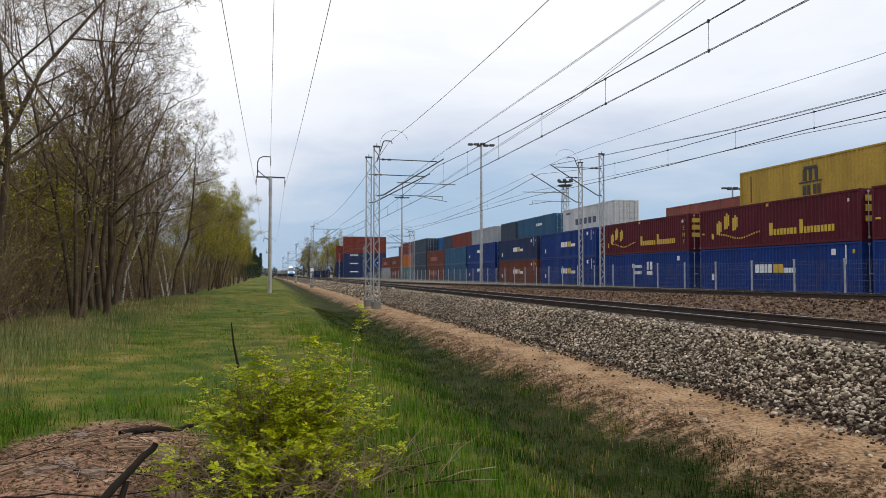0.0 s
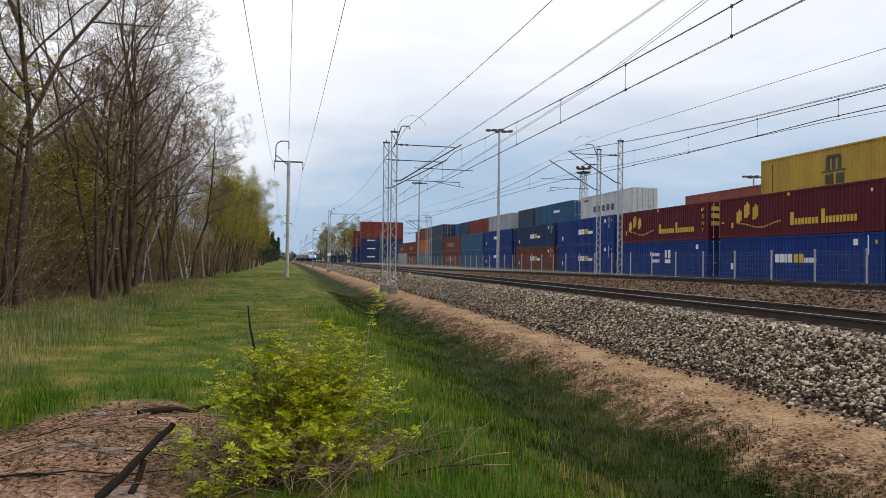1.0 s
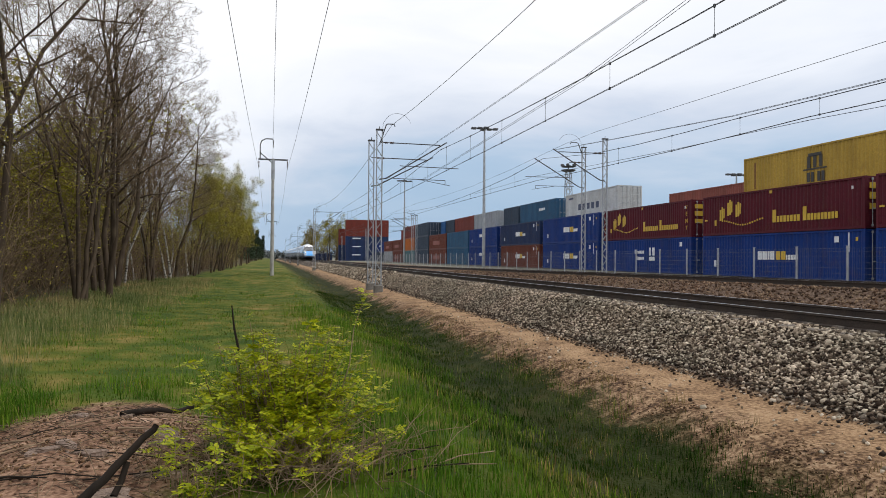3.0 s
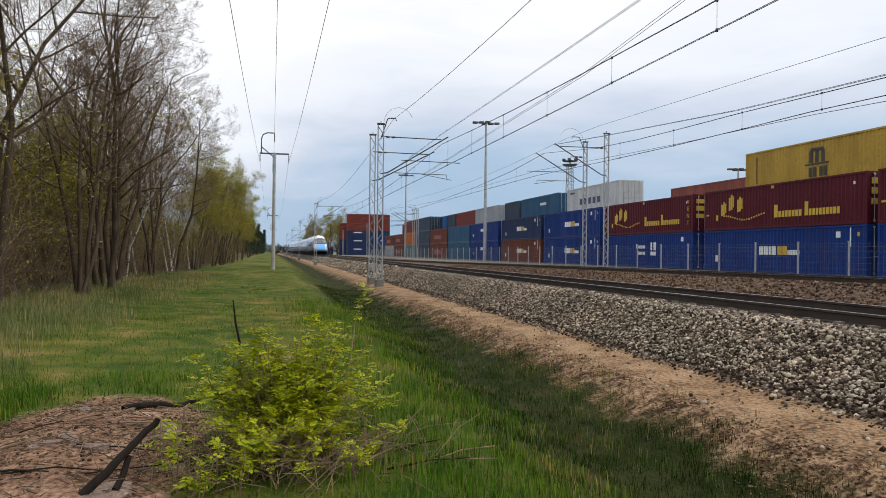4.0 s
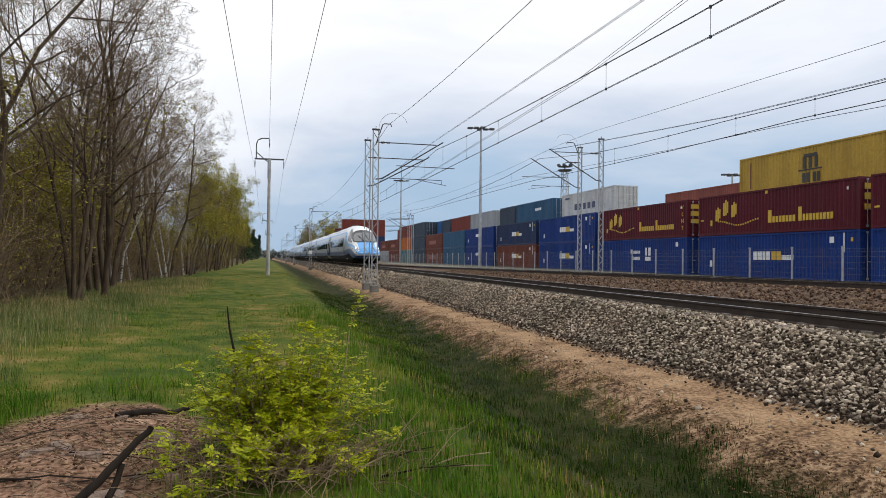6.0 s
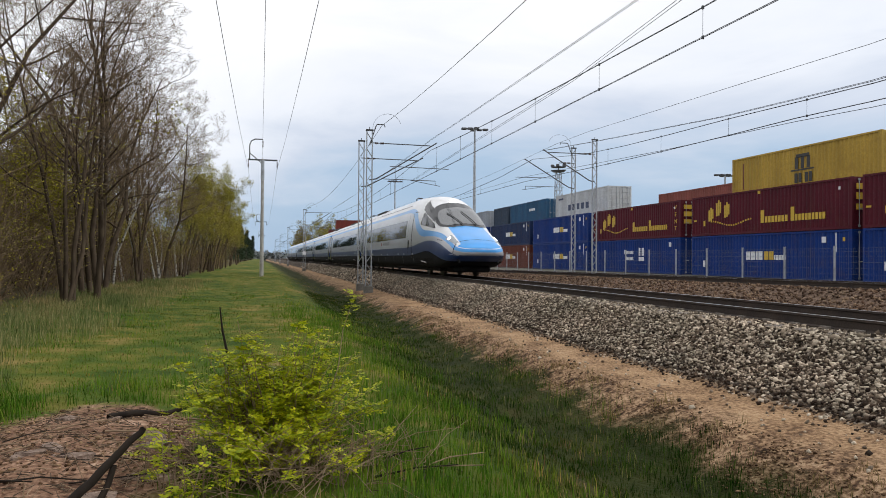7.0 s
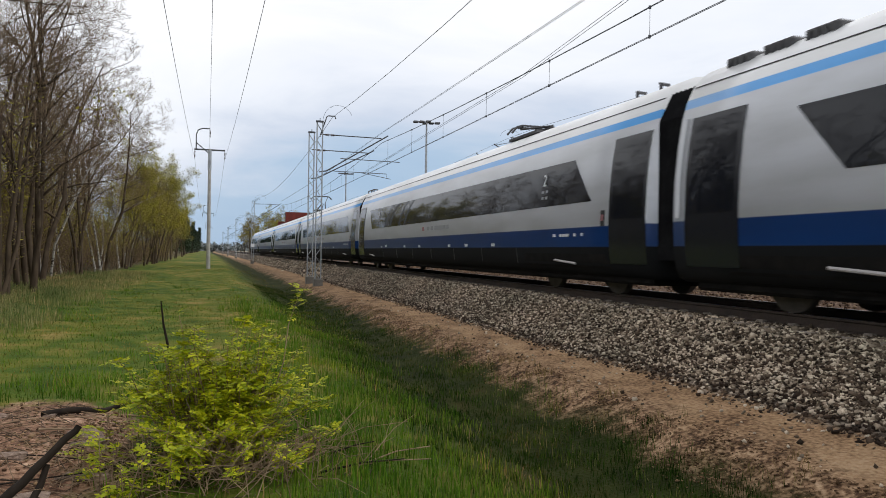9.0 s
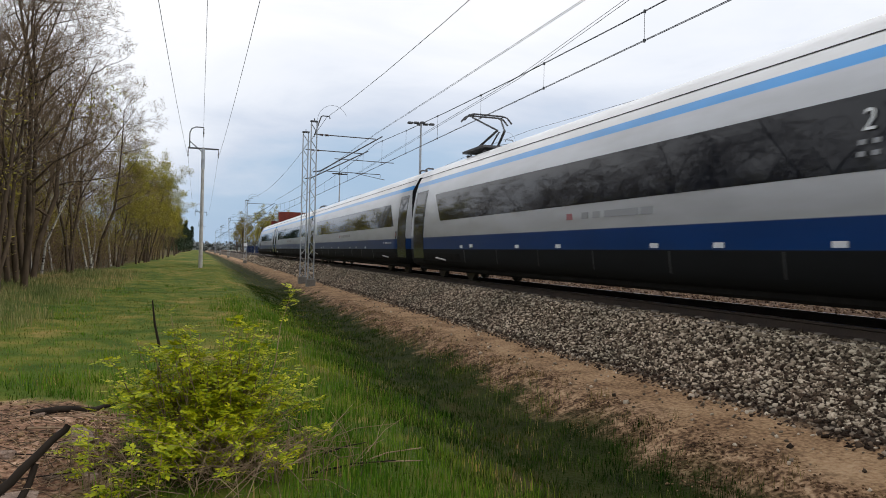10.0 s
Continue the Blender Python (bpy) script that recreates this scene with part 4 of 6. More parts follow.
def livery(name, bands, hood):
    """Paint scheme: heights of the bands along the car are curves of the distance from the front."""
    m, n, l, bsdf = nodes_of(name)
    tc = n.new("ShaderNodeTexCoord")
    sep = n.new("ShaderNodeSeparateXYZ")
    l.new(tc.outputs["Object"], sep.inputs[0])

    def mth(op, a, b=None, c=None):
        q = n.new("ShaderNodeMath")
        q.operation = op
        for s, v in zip(q.inputs, (a, b, c)):
            if v is not None:
                if isinstance(v, (int, float)):
                    s.default_value = v
                else:
                    l.new(v, s)
        return q.outputs[0]
    s10 = mth("MINIMUM", mth("DIVIDE", sep.outputs["Y"], 10.0), 0.999)

    def curve(pts):
        fc = n.new("ShaderNodeFloatCurve")
        cv = fc.mapping.curves[0]
        cv.points[0].location = (pts[0][0] / 10, pts[0][1] / 4)
        cv.points[1].location = (1.0, pts[-1][1] / 4)
        for p in pts[1:-1]:
            cv.points.new(p[0] / 10, p[1] / 4)
        fc.mapping.update()
        l.new(s10, fc.inputs["Value"])
        return mth("MULTIPLY", fc.outputs[0], 4.0)

    def above(v, edge, w=0.008):
        r = n.new("ShaderNodeMapRange")
        r.inputs["From Min"].default_value, r.inputs["From Max"].default_value = -w, w
        l.new(mth("SUBTRACT", v, edge), r.inputs["Value"])
        return r.outputs[0]
    z = sep.outputs["Z"]
    SILVER, NAVY, SKIRT, LIGHT, WHITE = (0.49, 0.51, 0.55), (0.001, 0.030, 0.135), (0.009, 0.010, 0.011), (0.06, 0.36, 0.84), (0.82, 0.83, 0.85)
    b0, b1, c0, c1 = (curve(bands[k]) for k in ("skirt", "navy", "low", "high"))
    col = mix_node(n, l, above(z, b0), SKIRT, NAVY)
    col = mix_node(n, l, above(z, b1), col, SILVER)
    col = mix_node(n, l, above(z, c0), col, LIGHT)
    col = mix_node(n, l, above(z, c1), col, WHITE)
    if hood:
        ax = mth("ABSOLUTE", sep.outputs["X"])
        inner = mth("MULTIPLY", mth("SUBTRACT", 1.0, above(ax, 0.80, 0.02)), mth("SUBTRACT", 1.0, above(sep.outputs["Y"], 3.5, 0.02)))
        inner = mth("MULTIPLY", inner, above(z, mth("ADD", c1, 0.07)))
        col = mix_node(n, l, inner, col, LIGHT)
        front = mth("MULTIPLY", mth("SUBTRACT", 1.0, above(sep.outputs["Y"], 0.95, 0.01)), above(z, mth("ADD", c1, 0.02)))
        col = mix_node(n, l, front, col, LIGHT)
    grime = noise_node(n, l, tc.outputs["Object"], 1.3, 6, (1, 0.4, 2))
    rg = ramp_node(n, [(0.3, (0.78, 0.77, 0.75)), (0.65, (1, 1, 1))])
    l.new(grime.outputs["Fac"], rg.inputs[0])
    col = mix_node(n, l, 0.8, col, rg.outputs[0], "MULTIPLY")
    l.new(col, bsdf.inputs["Base Color"])
    clean = above(z, b0)
    bare = mth("MULTIPLY", above(z, b1), mth("SUBTRACT", 1.0, above(z, c0)))
    l.new(mth("MULTIPLY", bare, 0.35), bsdf.inputs["Metallic"])
    l.new(mth("MULTIPLY_ADD", clean, -0.52, 0.80), bsdf.inputs["Roughness"])
    l.new(mth("MULTIPLY_ADD", clean, 0.40, 0.10), bsdf.inputs["Specular IOR Level"])
    l.new(mth("MULTIPLY_ADD", above(z, b1), 0.28, mth("MULTIPLY", clean, 0.04)), bsdf.inputs["Coat Weight"])
    bsdf.inputs["Coat Roughness"].default_value = 0.07
    return m


LEAD = {"skirt": [(0, 0.60), (1, 0.66), (2, 0.74), (3.2, 0.95), (4.5, 1.12), (6.2, 1.06), (8, 0.96), (10, 0.94)],
        "navy": [(0, 0.88), (0.9, 0.95), (1.5, 1.12), (2.2, 1.32), (3.2, 1.52), (4.4, 1.60), (6.2, 1.52), (8, 1.38), (10, 1.34)],
        "low": [(0, 0.95), (0.9, 1.12), (1.7, 1.40), (3.1, 1.72), (4.3, 1.80), (5.7, 1.84), (6.8, 2.10), (7.6, 2.60), (8.3, 3.02), (9.2, 3.14), (10, 3.17)],
        "high": [(0, 1.08), (0.9, 1.25), (1.7, 1.54), (3.1, 1.92), (4.3, 2.05), (5.7, 2.18), (6.8, 2.64), (7.5, 3.10), (8.3, 3.29), (10, 3.33)]}
FLAT = {"skirt": [(0, 0.94), (5, 0.94), (10, 0.94)], "navy": [(0, 1.34), (5, 1.34), (10, 1.34)], "low": [(0, 3.17), (5, 3.17), (10, 3.17)], "high": [(0, 3.33), (5, 3.33), (10, 3.33)]}
M_LEAD, M_CAR = livery("train_paint_front", LEAD, True), livery("train_paint", FLAT, False)
M_GLASS = plain("tinted_window_glass", (0.006, 0.008, 0.013), 0.04, ior=1.42)
M_SCREEN = plain("windscreen_glass", (0.05, 0.055, 0.06), 0.05, ior=2.6)
M_VISOR = plain("dark_grey_gloss", (0.014, 0.015, 0.018), 0.14)
M_DOOR = plain("dark_door_paint", (0.010, 0.012, 0.017), 0.22)
M_UNDER = surface("under_frame_dirt", (0.006, 0.006, 0.006), (0.014, 0.013, 0.012), 3, 30, 0.9, 0, 0.2, spec=0.1)
M_WHEEL = surface("wheel_steel", (0.05, 0.045, 0.04), (0.09, 0.08, 0.07), 3, 30, 0.6, 0.5, 0.1)
M_ROOFKIT = surface("roof_grille", (0.05, 0.05, 0.055), (0.10, 0.10, 0.105), 3, 30, 0.7, 0.2, 0.2)
M_LAMP = plain("head_lamp_glow", (0.9, 0.92, 0.95), 0.2, 0, 12.0)
M_LENS = plain("lamp_lens_grey", (0.35, 0.38, 0.40), 0.08)
M_BELLOWS = surface("gangway_rubber", (0.006, 0.006, 0.007), (0.014, 0.014, 0.015), 3, 20, 0.9, 0, 0.3, spec=0.1)
M_DULLRED = plain("faded_red_emblem", (0.27, 0.10, 0.11), 0.5)
M_SEAM = plain("skirt_edge_grey", (0.03, 0.032, 0.035), 0.5)
M_PALE = plain("pale_lettering", (0.6, 0.62, 0.66), 0.4)
M_GREYINK = plain("grey_lettering", (0.25, 0.26, 0.28), 0.4)


def side_panel(corners, side, nose, off=0.006, ns=12, nz=5):
    """A thin panel that lies on the side of the shell; corners: (s, z) far-low, near-low, near-high, far-high."""
    a, b, c, d = corners
    vs, fs = [], []
    for layer in (off, off - 0.05):
        for j in range(nz + 1):
            v = j / nz
            for i in range(ns + 1):
                u = i / ns
                s = (a[0] * (1 - u) + b[0] * u) * (1 - v) + (d[0] * (1 - u) + c[0] * u) * v
                z = (a[1] * (1 - u) + b[1] * u) * (1 - v) + (d[1] * (1 - u) + c[1] * u) * v
                vs.append((side * (half_width(s, z, nose) + layer), s, z))
    w, q = ns + 1, (ns + 1) * (nz + 1)
    for j in range(nz):
        for i in range(ns):
            f = (j * w + i, j * w + i + 1, (j + 1) * w + i + 1, (j + 1) * w + i)
            fs.append(f if side > 0 else f[::-1])
    rim = [i for i in range(w)] + [j * w + ns for j in range(1, nz + 1)] + [nz * w + i for i in range(ns - 1, -1, -1)] + [j * w for j in range(nz - 1, 0, -1)]
    for p, r in zip(rim, rim[1:] + rim[:1]):
        k = len(vs)
        vs += [vs[p], vs[p + q], vs[r + q], vs[r]]
        fs.append((k, k + 1, k + 2, k + 3))
    return vs, fs


def top_panel(outline, off=0.006, n=10):
    """A thin panel on the upper surface of the nose; outline: rows of (s, x at one edge, x at the other edge)."""
    vs, fs = [], []
    for layer in (off, off - 0.05):
        for s, x0, x1 in outline:
            for i in range(n + 1):
                x = x0 + (x1 - x0) * i / n
                zs = (height_at(s + 0.05, x, True) - height_at(s - 0.05, x, True)) / 0.1
                zx = (height_at(s, x + 0.02, True) - height_at(s, x - 0.02, True)) / 0.04
                nrm = Vector((-zx, -zs, 1)).normalized() * layer
                vs.append((x + nrm.x, s + nrm.y, height_at(s, x, True) + nrm.z))
    w = n + 1
    for j in range(len(outline) - 1):
        for i in range(n):
            fs.append((j * w + i, j * w + i + 1, (j + 1) * w + i + 1, (j + 1) * w + i))
    return vs, fs


def panel_part(name, geo, mat, parent, label=""):
    return mpart(name, mesh_from(name, *geo, [mat], smooth=True), parent, label)


def bogie(parent, y):
    b = empty("bogie")
    b.parent = parent
    b.location = (0, y, 0)
    bm = bmesh.new()
    for sx in (-1, 1):
        box(bm, sx * 1.02 - 0.07, sx * 1.02 + 0.07, -1.75, 1.75, 0.42, 0.62, 0.03)
        box(bm, sx * 1.08 - 0.1, sx * 1.08 + 0.1, -0.35, 0.35, 0.32, 0.8, 0.04)
        for wy in (-1.35, 1.35):
            box(bm, sx * 1.05 - 0.1, sx * 1.05 + 0.1, wy - 0.2, wy + 0.2, 0.3, 0.6, 0.04)
    box(bm, -1.0, 1.0, -0.3, 0.3, 0.45, 0.75)
    part("bogie_frame", bm, M_UNDER, b)
    for sx in (-1, 1):
        bm = bmesh.new()
        rod(bm, (sx * 1.24, -0.9, 0.62), (sx * 1.26, 0.35, 0.70), 0.035, seg=8)
        part("yaw_damper", bm, M_STEEL, b)
    for wy in (-1.35, 1.35):
        bm = bmesh.new()
        rod(bm, (-0.75, 0, 0), (0.75, 0, 0), 0.08, seg=8)
        for sx in (-0.75, 0.75):
            rod(bm, (sx - 0.065, 0, 0), (sx + 0.065, 0, 0), 0.44, seg=24)
        w = part("wheelset", bm, M_WHEEL, b)
        w.location = (0, wy, 0.44)
    return b


def text_mesh(txt, size, mat):
    cu = bpy.data.curves.new("digit", "FONT")
    cu.body, cu.size, cu.align_x, cu.extrude = txt, size, "CENTER", 0.004
    ob = bpy.data.objects.new("digit", cu)
    scene.collection.objects.link(ob)
    me = bpy.data.meshes.new_from_object(ob.evaluated_get(bpy.context.evaluated_depsgraph_get()))
    bpy.data.objects.remove(ob)
    me.materials.append(mat)
    return me


def car_common(top, length, nose):
    """Windows, doors, under-frame, bogies and roof kit; y runs from the front end of the car to its rear."""
    for side in (-1, 1):
        w0 = 9.6 if nose else 2.3
        w1 = length - 2.8
        slant = 0.0 if nose else 0.85
        n = 9
        # one dark ribbon with slanted ends
        band = panel_part("window_band", side_panel([(w0, 1.85), (w1 - 0.85, 1.85), (w1, 2.77), (w0 + slant, 2.77)], side, nose, 0.006, 24, 4), M_GLASS, top)
        # panes set on the dark ribbon, end panes cut to its slant
        for k in range(n):
            e0, e1 = k / n, (k + 1) / n
            lo0, lo1 = w0 + (w1 - 0.85 - w0) * e0, w0 + (w1 - 0.85 - w0) * e1
            hi0, hi1 = w0 + slant + (w1 - w0 - slant) * e0, w0 + slant + (w1 - w0 - slant) * e1
            panel_part("window_pane", side_panel([(lo0 + 0.02, 1.88), (lo1 - 0.02, 1.88), (hi1 - 0.02, 2.74), (hi0 + 0.02, 2.74)], side, nose, 0.009, 5, 4), M_GLASS, band)
        for d0, mat in ((length - 1.85, M_DOOR), (8.05 if nose else 0.42, M_LEAD if nose else M_DOOR)):
            dp = panel_part("door", side_panel([(d0, 0.62), (d0 + (0.9 if nose and d0 < 10 else 1.2), 0.62), (d0 + (0.9 if nose and d0 < 10 else 1.2), 2.98), (d0, 2.98)], side, nose, 0.012, 3, 10), mat, top)
            if mat is M_DOOR:
                panel_part("door_window", side_panel([(d0 + 0.1, 1.45), (d0 + 1.1, 1.45), (d0 + 1.1, 2.9), (d0 + 0.1, 2.9)], side, nose, 0.016, 3, 5), M_GLASS, dp)
            else:
                for e in (d0 - 0.02, d0 + 0.9):
                    panel_part("door_seam", side_panel([(e, 0.8), (e + 0.02, 0.8), (e + 0.02, 3.0), (e, 3.0)], side, nose, 0.014, 1, 8), M_BLACK, dp)
                panel_part("door_handle", side_panel([(d0 + 0.62, 1.3), (d0 + 0.86, 1.3), (d0 + 0.86, 1.72), (d0 + 0.62, 1.72)], side, nose, 0.02, 2, 2), M_BLACK, dp)
        ly = length - 6.6
        panel_part("service_plate", side_panel([(ly, 0.99), (ly + 0.28, 0.99), (ly + 0.28, 1.08), (ly, 1.08)], side, nose, 0.012, 2, 2), M_PALE, top)
        for k, u in enumerate((0.28, 0.36, 0.42, 0.55, 0.63, 0.78)):
            s = length * u
            panel_part("service_plate", side_panel([(s, 0.97), (s + 0.22, 0.97), (s + 0.22, 1.05), (s, 1.05)], side, nose, 0.012, 2, 2), M_PALE, top)
        s = 1.78 if not nose else length - 2.3
        pl = panel_part("door_plate", side_panel([(s, 1.34), (s + 0.13, 1.34), (s + 0.13, 1.64), (s, 1.64)], side, nose, 0.014, 2, 3), M_BLACK, top)
        panel_part("door_button", side_panel([(s + 0.02, 1.44), (s + 0.11, 1.44), (s + 0.11, 1.56), (s + 0.02, 1.56)], side, nose, 0.02, 2, 3), M_DULLRED, pl)
        for k, wd in enumerate((0.1, 0.1, 0.28, 0.12, 0.12)):
            s = 2.6 + 0.3 * k
            if not nose:
                panel_part("small_mark", side_panel([(s, 1.16), (s + wd, 1.16), (s + wd, 1.22), (s, 1.22)], side, nose, 0.008, 2, 2), M_PALE, top)
        s, zt = (17.3, 1.74) if nose else (13.9, 1.68)
        panel_part("emblem", side_panel([(s, 1.55), (s + 0.26, 1.55), (s + 0.26, zt), (s + 0.04, zt)], side, nose, 0.008, 3, 2), M_DULLRED, top)
        for k, wd in enumerate((0.3, 0.3, 0.3, 0.5, 0.5, 0.4)):
            s2 = s - 0.62 - k * 0.42
            panel_part("name_bar", side_panel([(s2, 1.55), (s2 + wd * 0.85, 1.55), (s2 + wd * 0.85, zt), (s2, zt)], side, nose, 0.008, 2, 2), M_GREYINK, top)
        # rain gutter line
        panel_part("gutter", side_panel([(9.5 if nose else 0.4, 3.53), (length - 0.4, 3.53), (length - 0.4, 3.55), (9.5 if nose else 0.4, 3.55)], side, nose, 0.012, 16, 1), M_BLACK, top)
        for e in ([7.6, 10.4, 13.2, 16.0, 18.8, 21.6] if nose else [5.9, 8.3, 10.7, 13.1, 15.5, 17.9, 20.3]):
            panel_part("skirt_seam", side_panel([(e, 0.42), (e + 0.03, 0.42), (e + 0.03, 0.92), (e, 0.92)], side, nose, 0.006, 1, 3), M_SEAM, top)
        for e in ((5.3,) if nose else (3.6,)) + (length - 3.6,):
            panel_part("bogie_opening", side_panel([(e - 2.1, 0.40), (e + 2.1, 0.40), (e + 1.8, 0.80), (e - 1.8, 0.80)], side, nose, 0.007, 6, 3), M_UNDER, top)
            bm = bmesh.new()
            rod(bm, (side * 1.44, e - 0.75, 0.60), (side * 1.45, e + 0.15, 0.66), 0.025, seg=8)
            part("side_damper", bm, M_PALERAIL, top)
    bm = bmesh.new()
    box(bm, -1.15, 1.15, 3.0 if nose else 0.6, length - 0.6, 0.24, 0.5, 0.05)
    part("under_frame", bm, M_UNDER, top)
    bogie(top, 5.3 if nose else 3.6)
    bogie(top, length - 3.6)
    for ys in ((1.6, 2.4) if not nose else (12.0,)):
        bm = bmesh.new()
        tube(bm, [(-0.3, ys, 3.85), (-0.3, ys, 4.12), (-0.15, ys + 0.25, 4.2), (0.1, ys + 0.3, 4.2)], 0.035, 5)
        part("roof_aerial", bm, M_ROOFKIT, top)


def roof_pods(top, s0, count):
    """Dark ribbed covers in a row on the roof."""
    for k in range(count):
        bm = bmesh.new()
        box(bm, -0.82, 0.82, s0 + 0.78 * k, s0 + 0.78 * k + 0.6, 3.76, 3.925, 0.04)
        for q in range(4):
            box(bm, -0.84, -0.80, s0 + 0.78 * k + 0.05 + 0.14 * q, s0 + 0.78 * k + 0.12 + 0.14 * q, 3.70, 3.90)
        part("roof_grille", bm, M_ROOFKIT, top)


def class_figure(top, s):
    """White class figure and two small pictograms on the ribbon glass."""
    ob = mpart("class_number", text_mesh("2", 0.38, M_MARKW), top, "white class figure 2")
    ob.matrix_local = Matrix.Translation((-half_width(s, 2.34, False) - 0.035, s, 2.32)) @ Euler((radians(84), 0, radians(-90))).to_matrix().to_4x4()
    for z in (2.02, 2.16):
        for ds in (-0.15, 0.04):
            panel_part("pictogram", side_panel([(s + ds, z), (s + ds + 0.10, z), (s + ds + 0.10, z + 0.06), (s + ds, z + 0.06)], -1, False, 0.016, 2, 2), M_GREYINK, top)


def lead_car(length):
    top = tagged(empty("train_car"), "silver and blue streamlined leading car of an express train", "train car", "train cars")
    mpart("body", car_shell(length - 0.35, True, M_LEAD), top)
    # windscreen, its black surround, side windows of the cab, lamps
    panel_part("windscreen_surround", top_panel([(2.85 + 0.175 * i, -w, w) for i, w in enumerate((0.62, 0.82, 0.96, 1.04, 1.08, 1.10, 1.11, 1.11, 1.10, 1.08, 1.06, 1.02, 0.97, 0.9))], 0.016, 18), M_VISOR, top)
    panel_part("windscreen", top_panel([(3.05 + 0.165 * i, -w, w) for i, w in enumerate((0.66, 0.86, 0.95, 0.99, 1.0, 1.0, 0.99, 0.97, 0.92, 0.82))], 0.030, 14), M_SCREEN, top)
    bm = bmesh.new()
    for x0, x1 in ((-0.15, -0.62), (0.5, 0.05)):
        tube(bm, [(x0, 2.95, height_at(3.0, x0, True) + 0.05), ((x0 + x1) / 2, 3.5, height_at(3.55, (x0 + x1) / 2, True) + 0.06), (x1, 4.0, height_at(4.05, x1, True) + 0.05)], 0.02, 5)
    part("wiper", bm, M_BLACK, top)
    for side in (-1, 1):
        panel_part("cab_window", side_panel([(6.25, 2.42), (3.75, 2.14), (4.05, 2.36), (5.95, 3.0)], side, True, 0.008, 10, 6), M_GLASS, top)
        panel_part("visor_panel", side_panel([(6.2, 3.12), (4.15, 2.46), (4.35, 2.86), (6.5, 3.62)], side, True, 0.010, 14, 8), M_VISOR, top)
        lens = panel_part("headlight", side_panel([(2.2, 1.62), (1.15, 1.38), (1.2, 1.48), (2.1, 1.80)], side, True, 0.01, 8, 4), M_LENS, top)
        panel_part("lamp", side_panel([(2.02, 1.62), (1.88, 1.59), (1.90, 1.68), (2.02, 1.72)], side, True, 0.022, 4, 3), M_LAMP, lens)
        panel_part("bumper_seam", side_panel([(1.02, 0.62), (0.98, 0.62), (1.12, 1.40), (1.16, 1.40)], side, True, 0.006, 1, 8), M_BLACK, top)
        panel_part("vent_slit", side_panel([(3.1, 1.60), (2.5, 1.56), (2.5, 1.585), (3.1, 1.625)], side, True, 0.008, 4, 1), M_BLACK, top)
        panel_part("roof_lamp_slot", side_panel([(7.9, 3.10), (7.2, 3.06), (7.2, 3.085), (7.9, 3.125)], side, True, 0.008, 4, 1), M_BLACK, top)
        panel_part("bumper_line", side_panel([(1.5, 0.98), (0.72, 0.90), (0.72, 0.915), (1.5, 0.995)], side, True, 0.006, 10, 1), M_PALE, top)
    panel_part("coupler_hatch_seam", top_panel([(1.16, -1.0, 1.0), (1.185, -1.0, 1.0)], 0.006, 12), M_BLACK, top)
    panel_part("roof_lamp", top_panel([(5.15, -0.13, 0.13), (5.35, -0.15, 0.15)], 0.014, 4), M_LAMP, top)
    bm = bmesh.new()
    box(bm, -0.85, 0.85, 2.0, 3.1, 0.2, 0.46, 0.08)
    part("plough", bm, M_UNDER, top)
    car_common(top, length, True)
    return top


def middle_car(length):
    top = tagged(empty("train_car"), "silver and blue passenger car with dark ribbon windows", "train car", "train cars")
    b = mpart("body", car_shell(length - 0.7, False, M_CAR), top)
    b.location = (0, 0.35, 0)
    bm = bmesh.new()
    rings = []
    for k in range(13):
        w = 1.22 - 0.07 * (k % 2)
        y = -0.36 + 0.06 * k
        rings.append([bm.verts.new(v) for v in ((-w, y, 0.7), (w, y, 0.7), (w, y, 3.1), (w * 0.78, y, 3.62 - 0.05 * (k % 2)), (-w * 0.78, y, 3.62 - 0.05 * (k % 2)), (-w, y, 3.1))])
    for r0, r1 in zip(rings, rings[1:]):
        for i in range(6):
            bm.faces.new((r0[i], r0[(i + 1) % 6], r1[(i + 1) % 6], r1[i]))
    bm.faces.new(rings[0])
    bm.faces.new(rings[-1][::-1])
    part("gangway_bellows", bm, M_BELLOWS, top)
    for side in (-1, 1):
        for e0 in (0.40, length - 0.50):
            panel_part("end_trim", side_panel([(e0, 1.4), (e0 + 0.1, 1.4), (e0 + 0.1, 3.0), (e0, 3.0)], side, False, 0.008, 1, 8), M_PALE, top)
    car_common(top, length, False)
    return top


